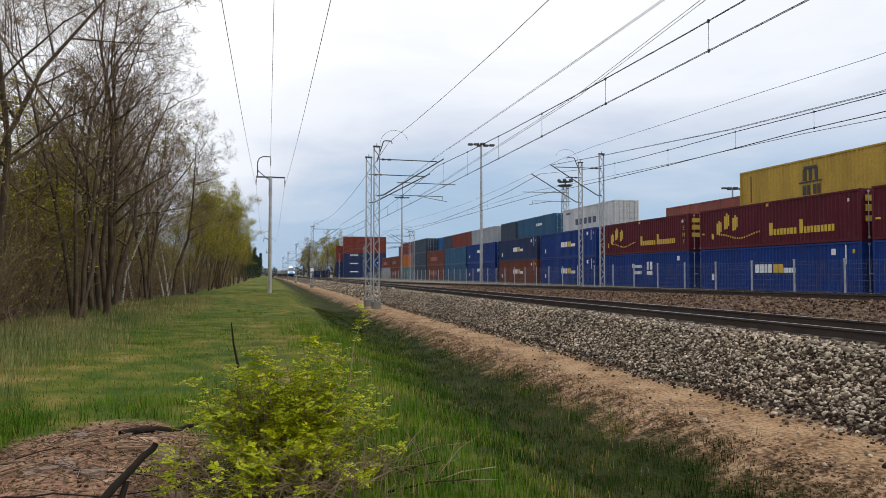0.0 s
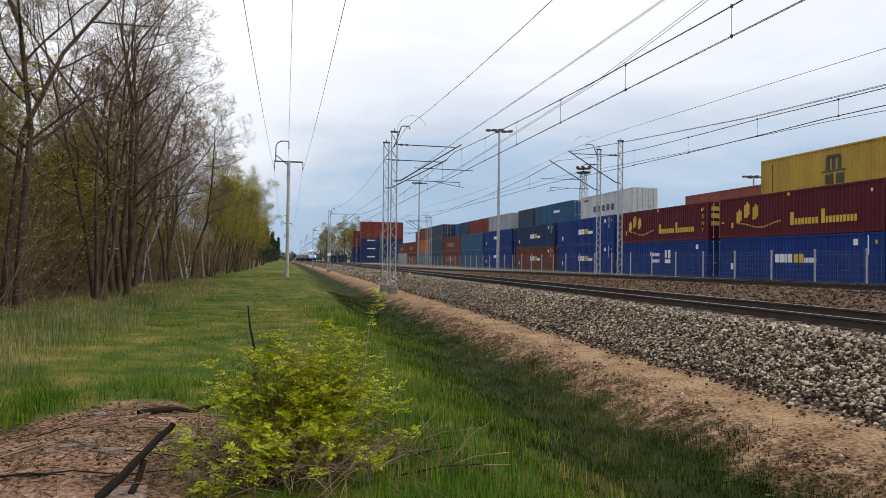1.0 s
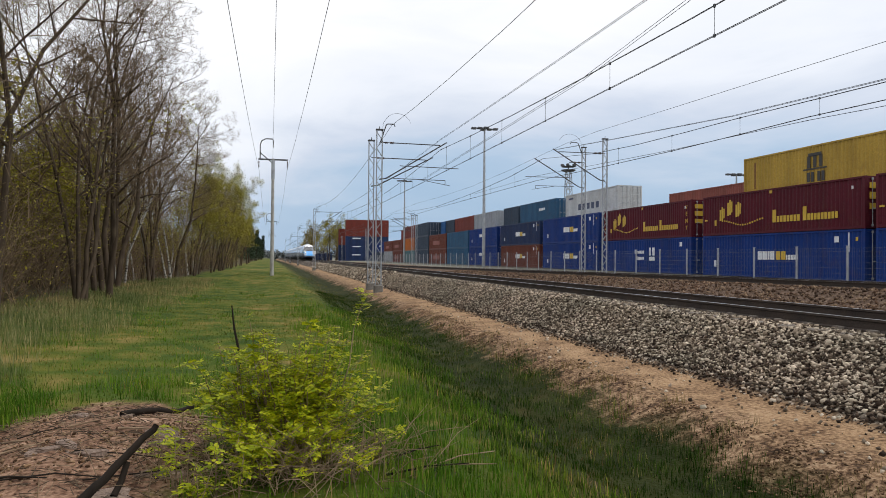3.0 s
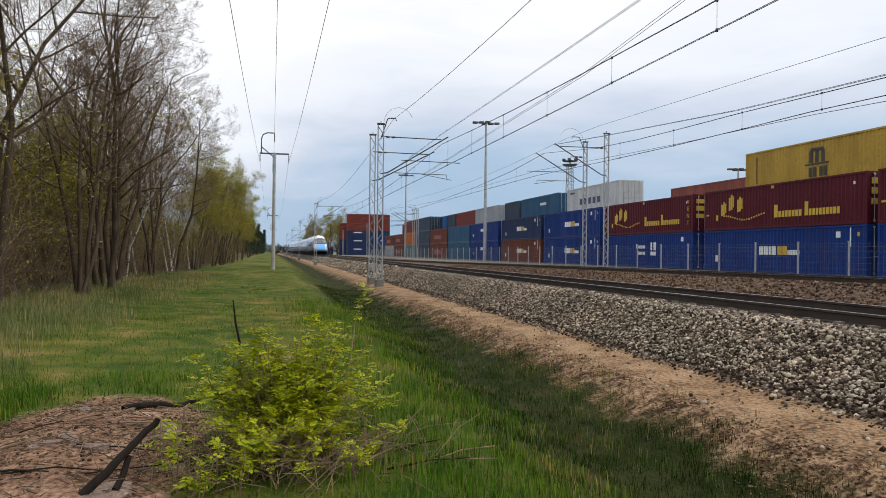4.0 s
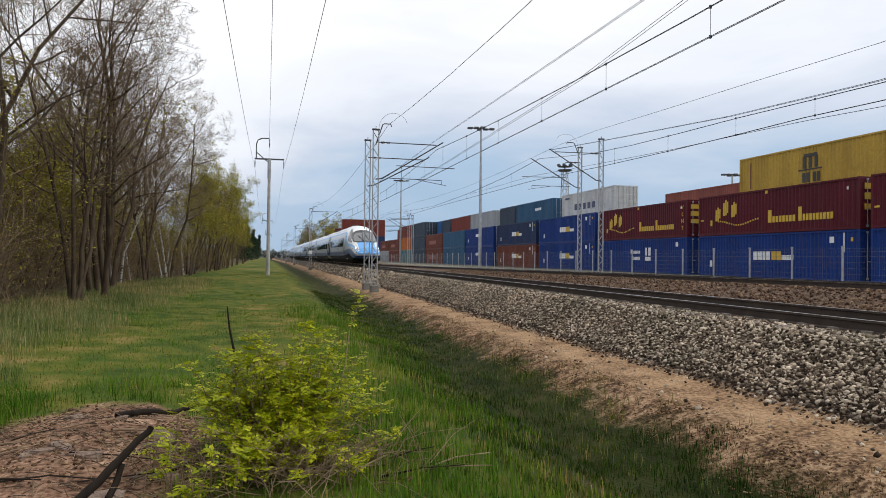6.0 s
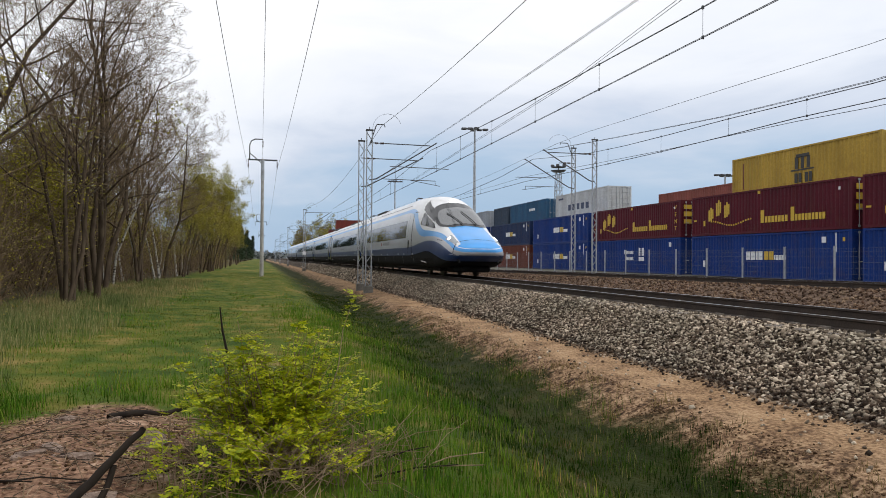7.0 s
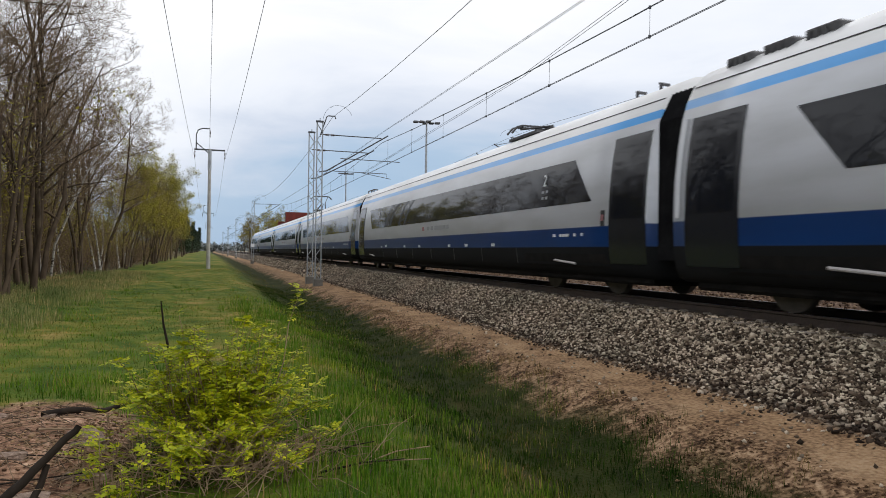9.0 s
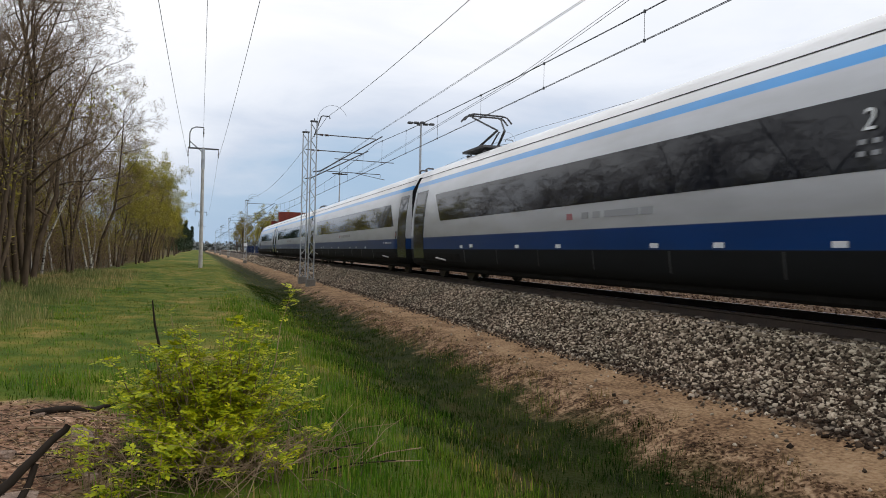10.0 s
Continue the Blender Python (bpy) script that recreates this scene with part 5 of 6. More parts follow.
def pantograph(parent, y, raised=True):
    p = empty("pantograph")
    p.parent = parent
    p.location = (0, y, 0 if raised else -0.14)
    bm = bmesh.new()
    box(bm, -0.65, 0.65, -0.9, 0.9, 4.06, 4.13)
    for sx in (-0.5, 0.5):
        for sy in (-0.7, 0.7):
            rod(bm, (sx, sy, 3.8), (sx, sy, 4.0), 0.07, seg=8)
    part("base_frame", bm, M_ROOFKIT, p)
    elbow, head = (4.62, 5.285) if raised else (4.28, 4.44)
    bm = bmesh.new()
    for sx in (-1, 1):
        rod(bm, (sx * 0.4, 0.75, 4.06), (sx * 0.12, -0.75, elbow), 0.04)
        rod(bm, (sx * 0.12, -0.75, elbow), (sx * 0.5, 0.45, head - 0.085), 0.028)
    rod(bm, (0, 0.4, 4.06), (0, -0.6, elbow - 0.02), 0.025)
    part("folding_arm", bm, M_ROOFKIT, p)
    bm = bmesh.new()
    for oy in (0.3, 0.62):
        tube(bm, [(-0.82, oy, head - 0.225), (-0.66, oy, head - 0.045), (-0.5, oy, head), (0.5, oy, head), (0.66, oy, head - 0.045), (0.82, oy, head - 0.225)], 0.03, 5)
    for sx in (-0.5, 0.5):
        rod(bm, (sx, 0.3, head - 0.035), (sx, 0.62, head - 0.035), 0.02)
    part("collector_head", bm, M_ROOFKIT, p)


L_END, L_MID, V_TRAIN, Y_NOSE = 27.6, 26.2, 36.0, 9.0 + 36.0 * 7.5
cars = [(lead_car(L_END), 0.0, False)]
c2 = middle_car(L_MID)
cars.append((c2, L_END, False))
for i in range(1, 5):
    cars.append((copy_thing(c2, pose(0, 0, 0)), L_END + i * L_MID, False))
pantograph(cars[3][0], L_MID - 4.4)
pantograph(cars[2][0], 7.3, False)
tail = copy_thing(cars[0][0], pose(0, 0, 0))
for k, s0, n in ((0, L_END - 8.4, 5), (1, 8.0, 4), (1, 23.2, 3)):
    roof_pods(cars[k][0], s0, n)
for k, s in ((0, L_END - 5.1), (1, 5.6), (2, 4.4), (2, 21.2), (3, 7.1), (4, 5.6)):
    class_figure(cars[k][0], s)
tagged(tail, "silver and blue streamlined rear car of an express train")
cars.append((tail, 2 * L_END + 5 * L_MID, True))


# ---- upright lettering at the end of one container ----
for k, ch in enumerate("VENT"):
    ob = mpart("vent_letter", text_mesh(ch, 0.42, M_MARKY), vent_box, "yellow painted letter")
    ob.matrix_local = Matrix.Translation((0.008, 0.62, 2.02 - 0.5 * k)) @ Euler((radians(90), 0, radians(-90))).to_matrix().to_4x4()

# ---- woods, bush, grass, stones ----
def bark(name, a, b, bands=False):
    m, n, l, bsdf = nodes_of(name)
    tc = n.new("ShaderNodeTexCoord").outputs["Object"]
    big = noise_node(n, l, tc, 2.2, 5, (3, 3, 0.8))
    r = ramp_node(n, [(0.3, a), (0.7, b)])
    l.new(big.outputs["Fac"], r.inputs[0])
    col = r.outputs[0]
    if bands:
        rings = noise_node(n, l, tc, 3.0, 5, (1.2, 1.2, 5.0))
        rb = ramp_node(n, [(0.54, (0, 0, 0)), (0.60, (1, 1, 1))])
        l.new(rings.outputs["Fac"], rb.inputs[0])
        col = mix_node(n, l, rb.outputs[0], col, (0.05, 0.04, 0.035))
    l.new(col, bsdf.inputs["Base Color"])
    bsdf.inputs["Roughness"].default_value = 0.9
    bsdf.inputs["Specular IOR Level"].default_value = 0.2
    bp = n.new("ShaderNodeBump")
    bp.inputs["Strength"].default_value, bp.inputs["Distance"].default_value = 0.6, 0.02
    l.new(big.outputs["Fac"], bp.inputs["Height"])
    l.new(bp.outputs[0], bsdf.inputs["Normal"])
    return m


M_BARK = bark("alder_bark", (0.038, 0.026, 0.017), (0.10, 0.073, 0.049))
M_TWIG = bark("twig_bark", (0.11, 0.074, 0.045), (0.23, 0.165, 0.10))
M_BIRCH = bark("birch_bark", (0.30, 0.28, 0.25), (0.50, 0.48, 0.44), True)
M_DRYWOOD = bark("dry_sticks", (0.15, 0.10, 0.065), (0.34, 0.25, 0.16))
M_DARKWOOD = bark("wet_dark_wood", (0.010, 0.007, 0.005), (0.03, 0.022, 0.016))
M_YOUNG = island_tones("young_leaves", [(0.0, (0.19, 0.19, 0.014)), (0.5, (0.31, 0.285, 0.022)), (1.0, (0.44, 0.38, 0.04))], 0.6, 0.35)
M_OLIVE = island_tones("olive_buds", [(0.0, (0.15, 0.135, 0.018)), (0.5, (0.25, 0.215, 0.03)), (1.0, (0.35, 0.27, 0.05))], 0.7, 0.25)
M_PINE = island_tones("pine_needles", [(0.0, (0.012, 0.026, 0.012)), (0.6, (0.022, 0.045, 0.018)), (1.0, (0.04, 0.06, 0.022))], 0.7, 0.1)
M_LEAF = island_tones("bush_leaves", [(0.0, (0.17, 0.24, 0.006)), (0.5, (0.36, 0.41, 0.009)), (1.0, (0.58, 0.57, 0.018))], 0.5, 0.4)


class Limbs:
    """Collects tapered limbs as rings of points."""
    def __init__(self):
        self.v, self.f = [], []

    def limb(self, pts, radii, seg):
        base = len(self.v)
        for i, p in enumerate(pts):
            d = (pts[min(i + 1, len(pts) - 1)] - pts[max(i - 1, 0)])
            d = d.normalized() if d.length > 1e-6 else Vector((0, 0, 1))
            a = d.cross(Vector((0.31, 0.95, 0.05))).normalized()
            b = d.cross(a)
            for k in range(seg):
                w = 2 * math.pi * k / seg
                self.v.append(p + (a * math.cos(w) + b * math.sin(w)) * radii[i])
        for i in range(len(pts) - 1):
            for k in range(seg):
                self.f.append((base + i * seg + k, base + i * seg + (k + 1) % seg, base + (i + 1) * seg + (k + 1) % seg, base + (i + 1) * seg + k))

    def mesh(self, name, mat):
        return bulk_mesh(name, [tuple(v) for v in self.v], self.f, mat, True)


def grow(rng, trunk, twigs, start, way, length, radius, depth, tips, up=0.12, spread=0.75, kids=5, droop=0.0):
    n = 5 if depth < 2 else 3 if depth == 2 else 2 if depth == 3 else 1
    pts, rad, p, d = [start.copy()], [radius], start.copy(), way.normalized()
    for i in range(n):
        d = (d + Vector((rng.gauss(0, 0.13 + 0.07 * (depth > 0)), rng.gauss(0, 0.13 + 0.07 * (depth > 0)), rng.gauss(0, 0.1) + up * (0.5 if depth else 0.2) - droop * (depth > 1)))).normalized()
        p = p + d * (length / n)
        pts.append(p.copy())
        rad.append(max(0.0045, radius * (1 - 0.85 * (i + 1) / n)))
    (trunk if depth < 2 else twigs).limb(pts, rad, 7 if depth == 0 else 5 if depth == 1 else 3)
    tips.append(pts[-1])
    if depth >= 4 or length < 0.25:
        return
    k = kids + (5 if depth == 0 else 0)
    for i in range(k):
        f = (0.30 if depth == 0 else 0.18) + (0.80 if depth else 0.68) * (i + rng.random()) / k
        f = min(f, 0.98)
        q = f * n
        j = min(int(q), n - 1)
        at = pts[j].lerp(pts[j + 1], q - j)
        along = (pts[j + 1] - pts[j]).normalized()
        side = along.cross(Vector((rng.gauss(0, 1), rng.gauss(0, 1), rng.gauss(0, 1)))).normalized()
        w = along * (1 - spread * 0.55) + side * spread
        ln = length * ((0.36 - 0.19 * f) if depth == 0 else (0.60 - 0.25 * f)) * rng.uniform(0.75, 1.2)
        grow(rng, trunk, twigs, at, w, ln, max(0.005, rad[j] * 0.52), depth + 1, tips, up, spread, kids, droop)


def leaves_at(rng, spots, count, size, reach, flat=0.6):
    """Small folded leaves scattered round given spots."""
    v, f = [], []
    for _ in range(count):
        c = rng.choice(spots)
        p = Vector((c[0] + rng.gauss(0, reach), c[1] + rng.gauss(0, reach), c[2] + rng.gauss(0, reach * 0.8)))
        d = Vector((rng.gauss(0, 1), rng.gauss(0, 1), rng.gauss(0, flat))).normalized()
        s = d.cross(Vector((rng.gauss(0, 0.4), rng.gauss(0, 0.4), 1))).normalized()
        u = d.cross(s)
        z = size * rng.uniform(0.6, 1.25)
        b = len(v)
        v += [p, p + d * z * 0.45 + s * z * 0.28 + u * z * 0.08, p + d * z, p + d * z * 0.45 - s * z * 0.28 + u * z * 0.08]
        f += [(b, b + 1, b + 2, b + 3)]
    return [tuple(q) for q in v], f


def sprays(rng, nodes, count, size):
    """Compound leaves: a terminal leaflet and two pairs along a short stalk, drooping at the end."""
    v, f = [], []
    for _ in range(count):
        c = rng.choice(nodes)
        a = rng.uniform(0, 2 * math.pi)
        out = Vector((math.cos(a), math.sin(a), rng.uniform(-0.25, 0.75))).normalized()
        side = out.cross(Vector((rng.gauss(0, 0.25), rng.gauss(0, 0.25), 1))).normalized()
        up = side.cross(out)
        k = size * rng.uniform(0.65, 1.3)
        at = Vector(c) + Vector((rng.gauss(0, 0.012), rng.gauss(0, 0.012), rng.gauss(0, 0.012)))
        for along, spread in ((1.5, 0.0), (1.0, 1.0), (1.0, -1.0), (0.45, 1.0), (0.45, -1.0)):
            p = at + out * k * along - up * k * 0.18 * along ** 2
            d = (out * (1.0 if spread == 0 else 0.55) + side * spread * 0.85 - up * 0.15).normalized()
            w = d.cross(up).normalized()
            z = k * rng.uniform(0.8, 1.15)
            b = len(v)
            v += [p, p + d * z * 0.4 + w * z * 0.30 + up * z * 0.06, p + d * z, p + d * z * 0.4 - w * z * 0.30 + up * z * 0.06]
            f.append((b, b + 1, b + 2, b + 3))
    return [tuple(q) for q in v], f


def bare_tree(seed, height, stems, radius, up=0.14, spread=0.72, kids=5, mat=None, buds=0, leaf=None, leaf_size=0.10, label="bare alder with dark forked trunk and fine twigs"):
    rng = random.Random(seed)
    top = tagged(empty("tree"), label, "tree", "trees of the wood")
    trunk, twigs, tips = Limbs(), Limbs(), []
    for i in range(stems):
        lean = Vector((rng.gauss(0, 0.075 if stems > 1 else 0.035), rng.gauss(0, 0.075 if stems > 1 else 0.035), 1))
        grow(rng, trunk, twigs, Vector((rng.gauss(0, 0.12 * (stems > 1)), rng.gauss(0, 0.12 * (stems > 1)), -0.3)), lean, height * rng.uniform(0.85, 1.0), radius * rng.uniform(0.75, 1), 0, tips, up, spread, kids)
    mpart("trunk", trunk.mesh("trunk", mat or M_BARK), top)
    mpart("twig_crown", twigs.mesh("twig_crown", M_TWIG), top)
    if buds:
        v, f = leaves_at(rng, tips, buds, leaf_size, 0.16)
        mpart("crown", bulk_mesh("crown", v, f, leaf or M_OLIVE), top)
    return top


def shrub(seed, height, stems, leafs, leaf, label, reach=0.16, size=0.09):
    rng = random.Random(seed)
    top = tagged(empty("shrub"), label, "shrub", "undergrowth")
    tw, tips = Limbs(), []
    for i in range(stems):
        a = rng.uniform(0, 2 * math.pi)
        grow(rng, tw, tw, Vector((0.5 * math.cos(a) * rng.random(), 0.5 * math.sin(a) * rng.random(), -0.15)), Vector((math.cos(a) * 0.45, math.sin(a) * 0.45, 1)), height * rng.uniform(0.6, 1), 0.018, 2, tips, 0.1, 0.7, 4)
    mpart("branchwork", tw.mesh("branchwork", M_TWIG), top)
    if leafs:
        v, f = leaves_at(rng, tips, leafs, size, reach)
        mpart("foliage", bulk_mesh("foliage", v, f, leaf), top)
    return top


def pine(seed, height):
    rng = random.Random(seed)
    top = tagged(empty("pine_tree"), "dark green conifer at the far end of the wood", "tree", "distant conifers")
    t = Limbs()
    t.limb([Vector((0, 0, -0.3)), Vector((0.05, 0, height * 0.5)), Vector((0, 0.05, height))], [0.18, 0.12, 0.02], 6)
    mpart("trunk", t.mesh("trunk", M_BARK), top)
    spots = []
    for i in range(260):
        f = rng.random() ** 0.8
        a, r = rng.uniform(0, 6.28), (1 - f) * 2.0 * rng.uniform(0.3, 1) + 0.1
        spots.append(Vector((r * math.cos(a), r * math.sin(a), height * (0.1 + 0.9 * f))))
    v, f = leaves_at(rng, spots, 2600, 0.42, 0.22)
    mpart("crown", bulk_mesh("crown", v, f, M_PINE), top)
    return top


rng = random.Random(11)
ALDERS = [bare_tree(21, 13.5, 3, 0.115, 0.16, 0.70, 5), bare_tree(22, 14.0, 2, 0.13, 0.15, 0.74, 6), bare_tree(23, 12.0, 4, 0.095, 0.17, 0.68, 5), bare_tree(24, 13.0, 1, 0.15, 0.12, 0.8, 6, buds=900, leaf_size=0.07, label="alder with dark trunk and first olive buds")]
LIGHT = [bare_tree(25, 12.5, 2, 0.12, 0.16, 0.72, 4), bare_tree(26, 13.0, 1, 0.14, 0.15, 0.75, 4, buds=700, leaf_size=0.09, label="alder with dark trunk and first olive buds")]
BIRCHES = [bare_tree(31, 12.5, 1, 0.085, 0.18, 0.5, 4, M_BIRCH, 1300, M_OLIVE, 0.07, "slender birch with white bark and first buds"), bare_tree(32, 11.0, 2, 0.075, 0.18, 0.5, 4, M_BIRCH, 1100, M_YOUNG, 0.07, "leaning twin birch with white bark")]
LEAFY = [bare_tree(41, 10.0, 2, 0.09, 0.15, 0.7, 4, None, 9000, M_YOUNG, 0.115, "young tree with fresh yellow-green leaves"), bare_tree(42, 8.5, 3, 0.07, 0.15, 0.7, 4, None, 7000, M_OLIVE, 0.105, "low tree with thin olive foliage")]
SHRUBS = [shrub(51, 3.2, 9, 1500, M_OLIVE, "tangled undergrowth with olive buds", size=0.055), shrub(52, 2.6, 10, 0, M_OLIVE, "leafless tangled undergrowth of brown twigs"), shrub(53, 3.8, 8, 2200, M_YOUNG, "undergrowth with pale green leaves", size=0.055)]
used = set()


def plant(kind, x, y, scale, turn):
    src = kind
    z = ground_z(x, y) - 0.02
    m = pose(x, y, z, rng.gauss(0, 2.5), rng.gauss(0, 2.5), turn)
    if src.name in used:
        ob = copy_thing(src, m)
    else:
        used.add(src.name)
        ob = src
        ob.matrix_world = m
    ob.scale = (scale, scale, scale * rng.uniform(0.94, 1.06))
    return ob


# front row of the wood, beside the grass
FRONT = [(1, -9.3, 15.4, 1.0), (1, -6.7, 20.5, 1.02), (2, -5.6, 23.5, 0.95), (0, -5.3, 26.0, 1.0), (1, -6.6, 29.0, 1.05), (3, -5.7, 32.5, 1.0), (2, -6.5, 36.0, 1.05), (0, -5.6, 40.5, 0.95), (1, -6.4, 45.0, 1.0), (3, -5.7, 50.0, 1.0)]
for k, x, y, s in FRONT:
    plant(ALDERS[k], x - (0.9 if y > 30 else 0.2), y, s * (0.93 if y > 30 else 1), rng.uniform(0, 360))
for x, y, s in ((-7.6, 38, 0.95), (-7.0, 43, 1.0), (-7.9, 44, 0.9), (-6.8, 49, 1.0), (-7.2, 53, 1.0), (-6.6, 58, 1.05), (-6.6, 64, 1.0)):
    plant(BIRCHES[rng.randrange(2)], x, y, s, rng.uniform(0, 360))
for y in (56, 61, 66, 72, 78, 84, 91, 99, 108, 118, 129, 141):
    plant(LEAFY[0 if y % 3 else 1], -5.2 - rng.random() * 1.2, y, rng.uniform(0.85, 1.1), rng.uniform(0, 360))
    plant(LIGHT[rng.randrange(2)], -7.5 - rng.random() * 2, y + 2, rng.uniform(0.8, 0.95), rng.uniform(0, 360))
# depth of the wood
for i in range(56):
    y = 14 + 92 * ((i + rng.random()) / 56)
    x = -9.2 - 13 * rng.random() - 0.04 * y
    kind = rng.random()
    plant(LIGHT[rng.randrange(2)] if kind < 0.3 else BIRCHES[rng.randrange(2)] if kind < 0.45 else LEAFY[rng.randrange(2)], x, y, rng.uniform(0.75, 1.0), rng.uniform(0, 360))
for i in range(125):
    y = 13 + 110 * ((i + rng.random()) / 125) ** 1.1
    x = -6.6 - 14 * rng.random() ** 1.3
    plant(SHRUBS[rng.randrange(3)], x, y, rng.uniform(0.8, 1.5), rng.uniform(0, 360))
for i in range(46):
    plant(SHRUBS[(0, 2, 0, 1)[i % 4]], -17 - 10 * rng.random(), 16 + 2.3 * i + rng.random(), rng.uniform(1.7, 2.4), rng.uniform(0, 360))
for i in range(30):
    y = 17 + 1.5 * i + rng.random()
    plant(SHRUBS[(0, 1, 0, 1, 2)[i % 5]], -8.6 - 4.5 * rng.random(), y, rng.uniform(1.6, 2.3), rng.uniform(0, 360))
for i in range(14):
    y = 19 + 2.7 * i + rng.random()
    plant((LEAFY[1], LIGHT[0])[i % 2], -10.5 - 4 * rng.random(), y, rng.uniform(0.75, 0.95), rng.uniform(0, 360))
# fresh green crowns that show between the bare trunks
for x, y, sc in ((-16.5, 38, 1.1), (-14.5, 47, 1.0), (-10.4, 36, 0.9), (-12.0, 38.5, 0.95), (-9.2, 33, 0.75), (-6.4, 60, 0.95), (-5.6, 69, 1.05), (-5.5, 76, 1.05), (-5.4, 88, 1.0)):
    plant(LEAFY[0], x, y, sc, rng.uniform(0, 360))


def thicket():
    """The brown mesh of thin shoots that fills the depth of the wood."""
    r, lb = random.Random(29), Limbs()
    for i in range(10000):
        y = 14 + 118 * r.random() ** 1.15
        x = -8.2 - 15 * r.random() - 0.02 * y
        z = ground_z(x, y) + (r.random() ** 1.5) * 4.2 - 0.1
        h = r.uniform(0.7, 2.6)
        p = Vector((x, y, z))
        d = Vector((r.gauss(0, 0.42), r.gauss(0, 0.42), 1)) * h
        lb.limb([p, p + d * 0.5 + Vector((r.gauss(0, 0.12), r.gauss(0, 0.12), 0)), p + d], [0.018, 0.012, 0.005], 3)
    return tagged(new("thicket", lb.mesh("thicket", M_TWIG)), "dense brown thicket of thin shoots inside the wood", "thicket", kind="stuff")


thicket()
PINE = pine(61, 11.0)
for i in range(34):
    y = 165 + i * 7 + rng.uniform(-3, 3)
    plant(PINE, -5.6 - rng.random() * 4 - 0.003 * y, y, rng.uniform(0.7, 1.05), rng.uniform(0, 360))
# pale trees beyond the yard
for i in range(20):
    y = 232 + rng.random() * 120
    plant(LEAFY[rng.randrange(2)], 12.5 + rng.random() * 20 + bend(y), y, rng.uniform(1.2, 1.7), rng.uniform(0, 360))


M_HAZE = island_tones("hazy_far_woods", [(0.0, (0.09, 0.105, 0.11)), (1.0, (0.17, 0.185, 0.19))], 0.9)


def far_woods():
    """A low band of distant woods along the horizon."""
    r = random.Random(5)
    spots = []
    for i in range(900):
        a = radians(r.uniform(-16, 16))
        d = r.uniform(620, 900)
        spots.append(Vector((d * math.sin(a), d * math.cos(a), r.random() * (5 + 4 * abs(math.sin(a * 23))))))
    v, f = leaves_at(r, spots, 20000, 3.2, 1.6)
    return tagged(new("distant_woods", bulk_mesh("distant_woods", v, f, M_HAZE)), "hazy band of distant woods on the horizon", "woods", kind="stuff")


far_woods()


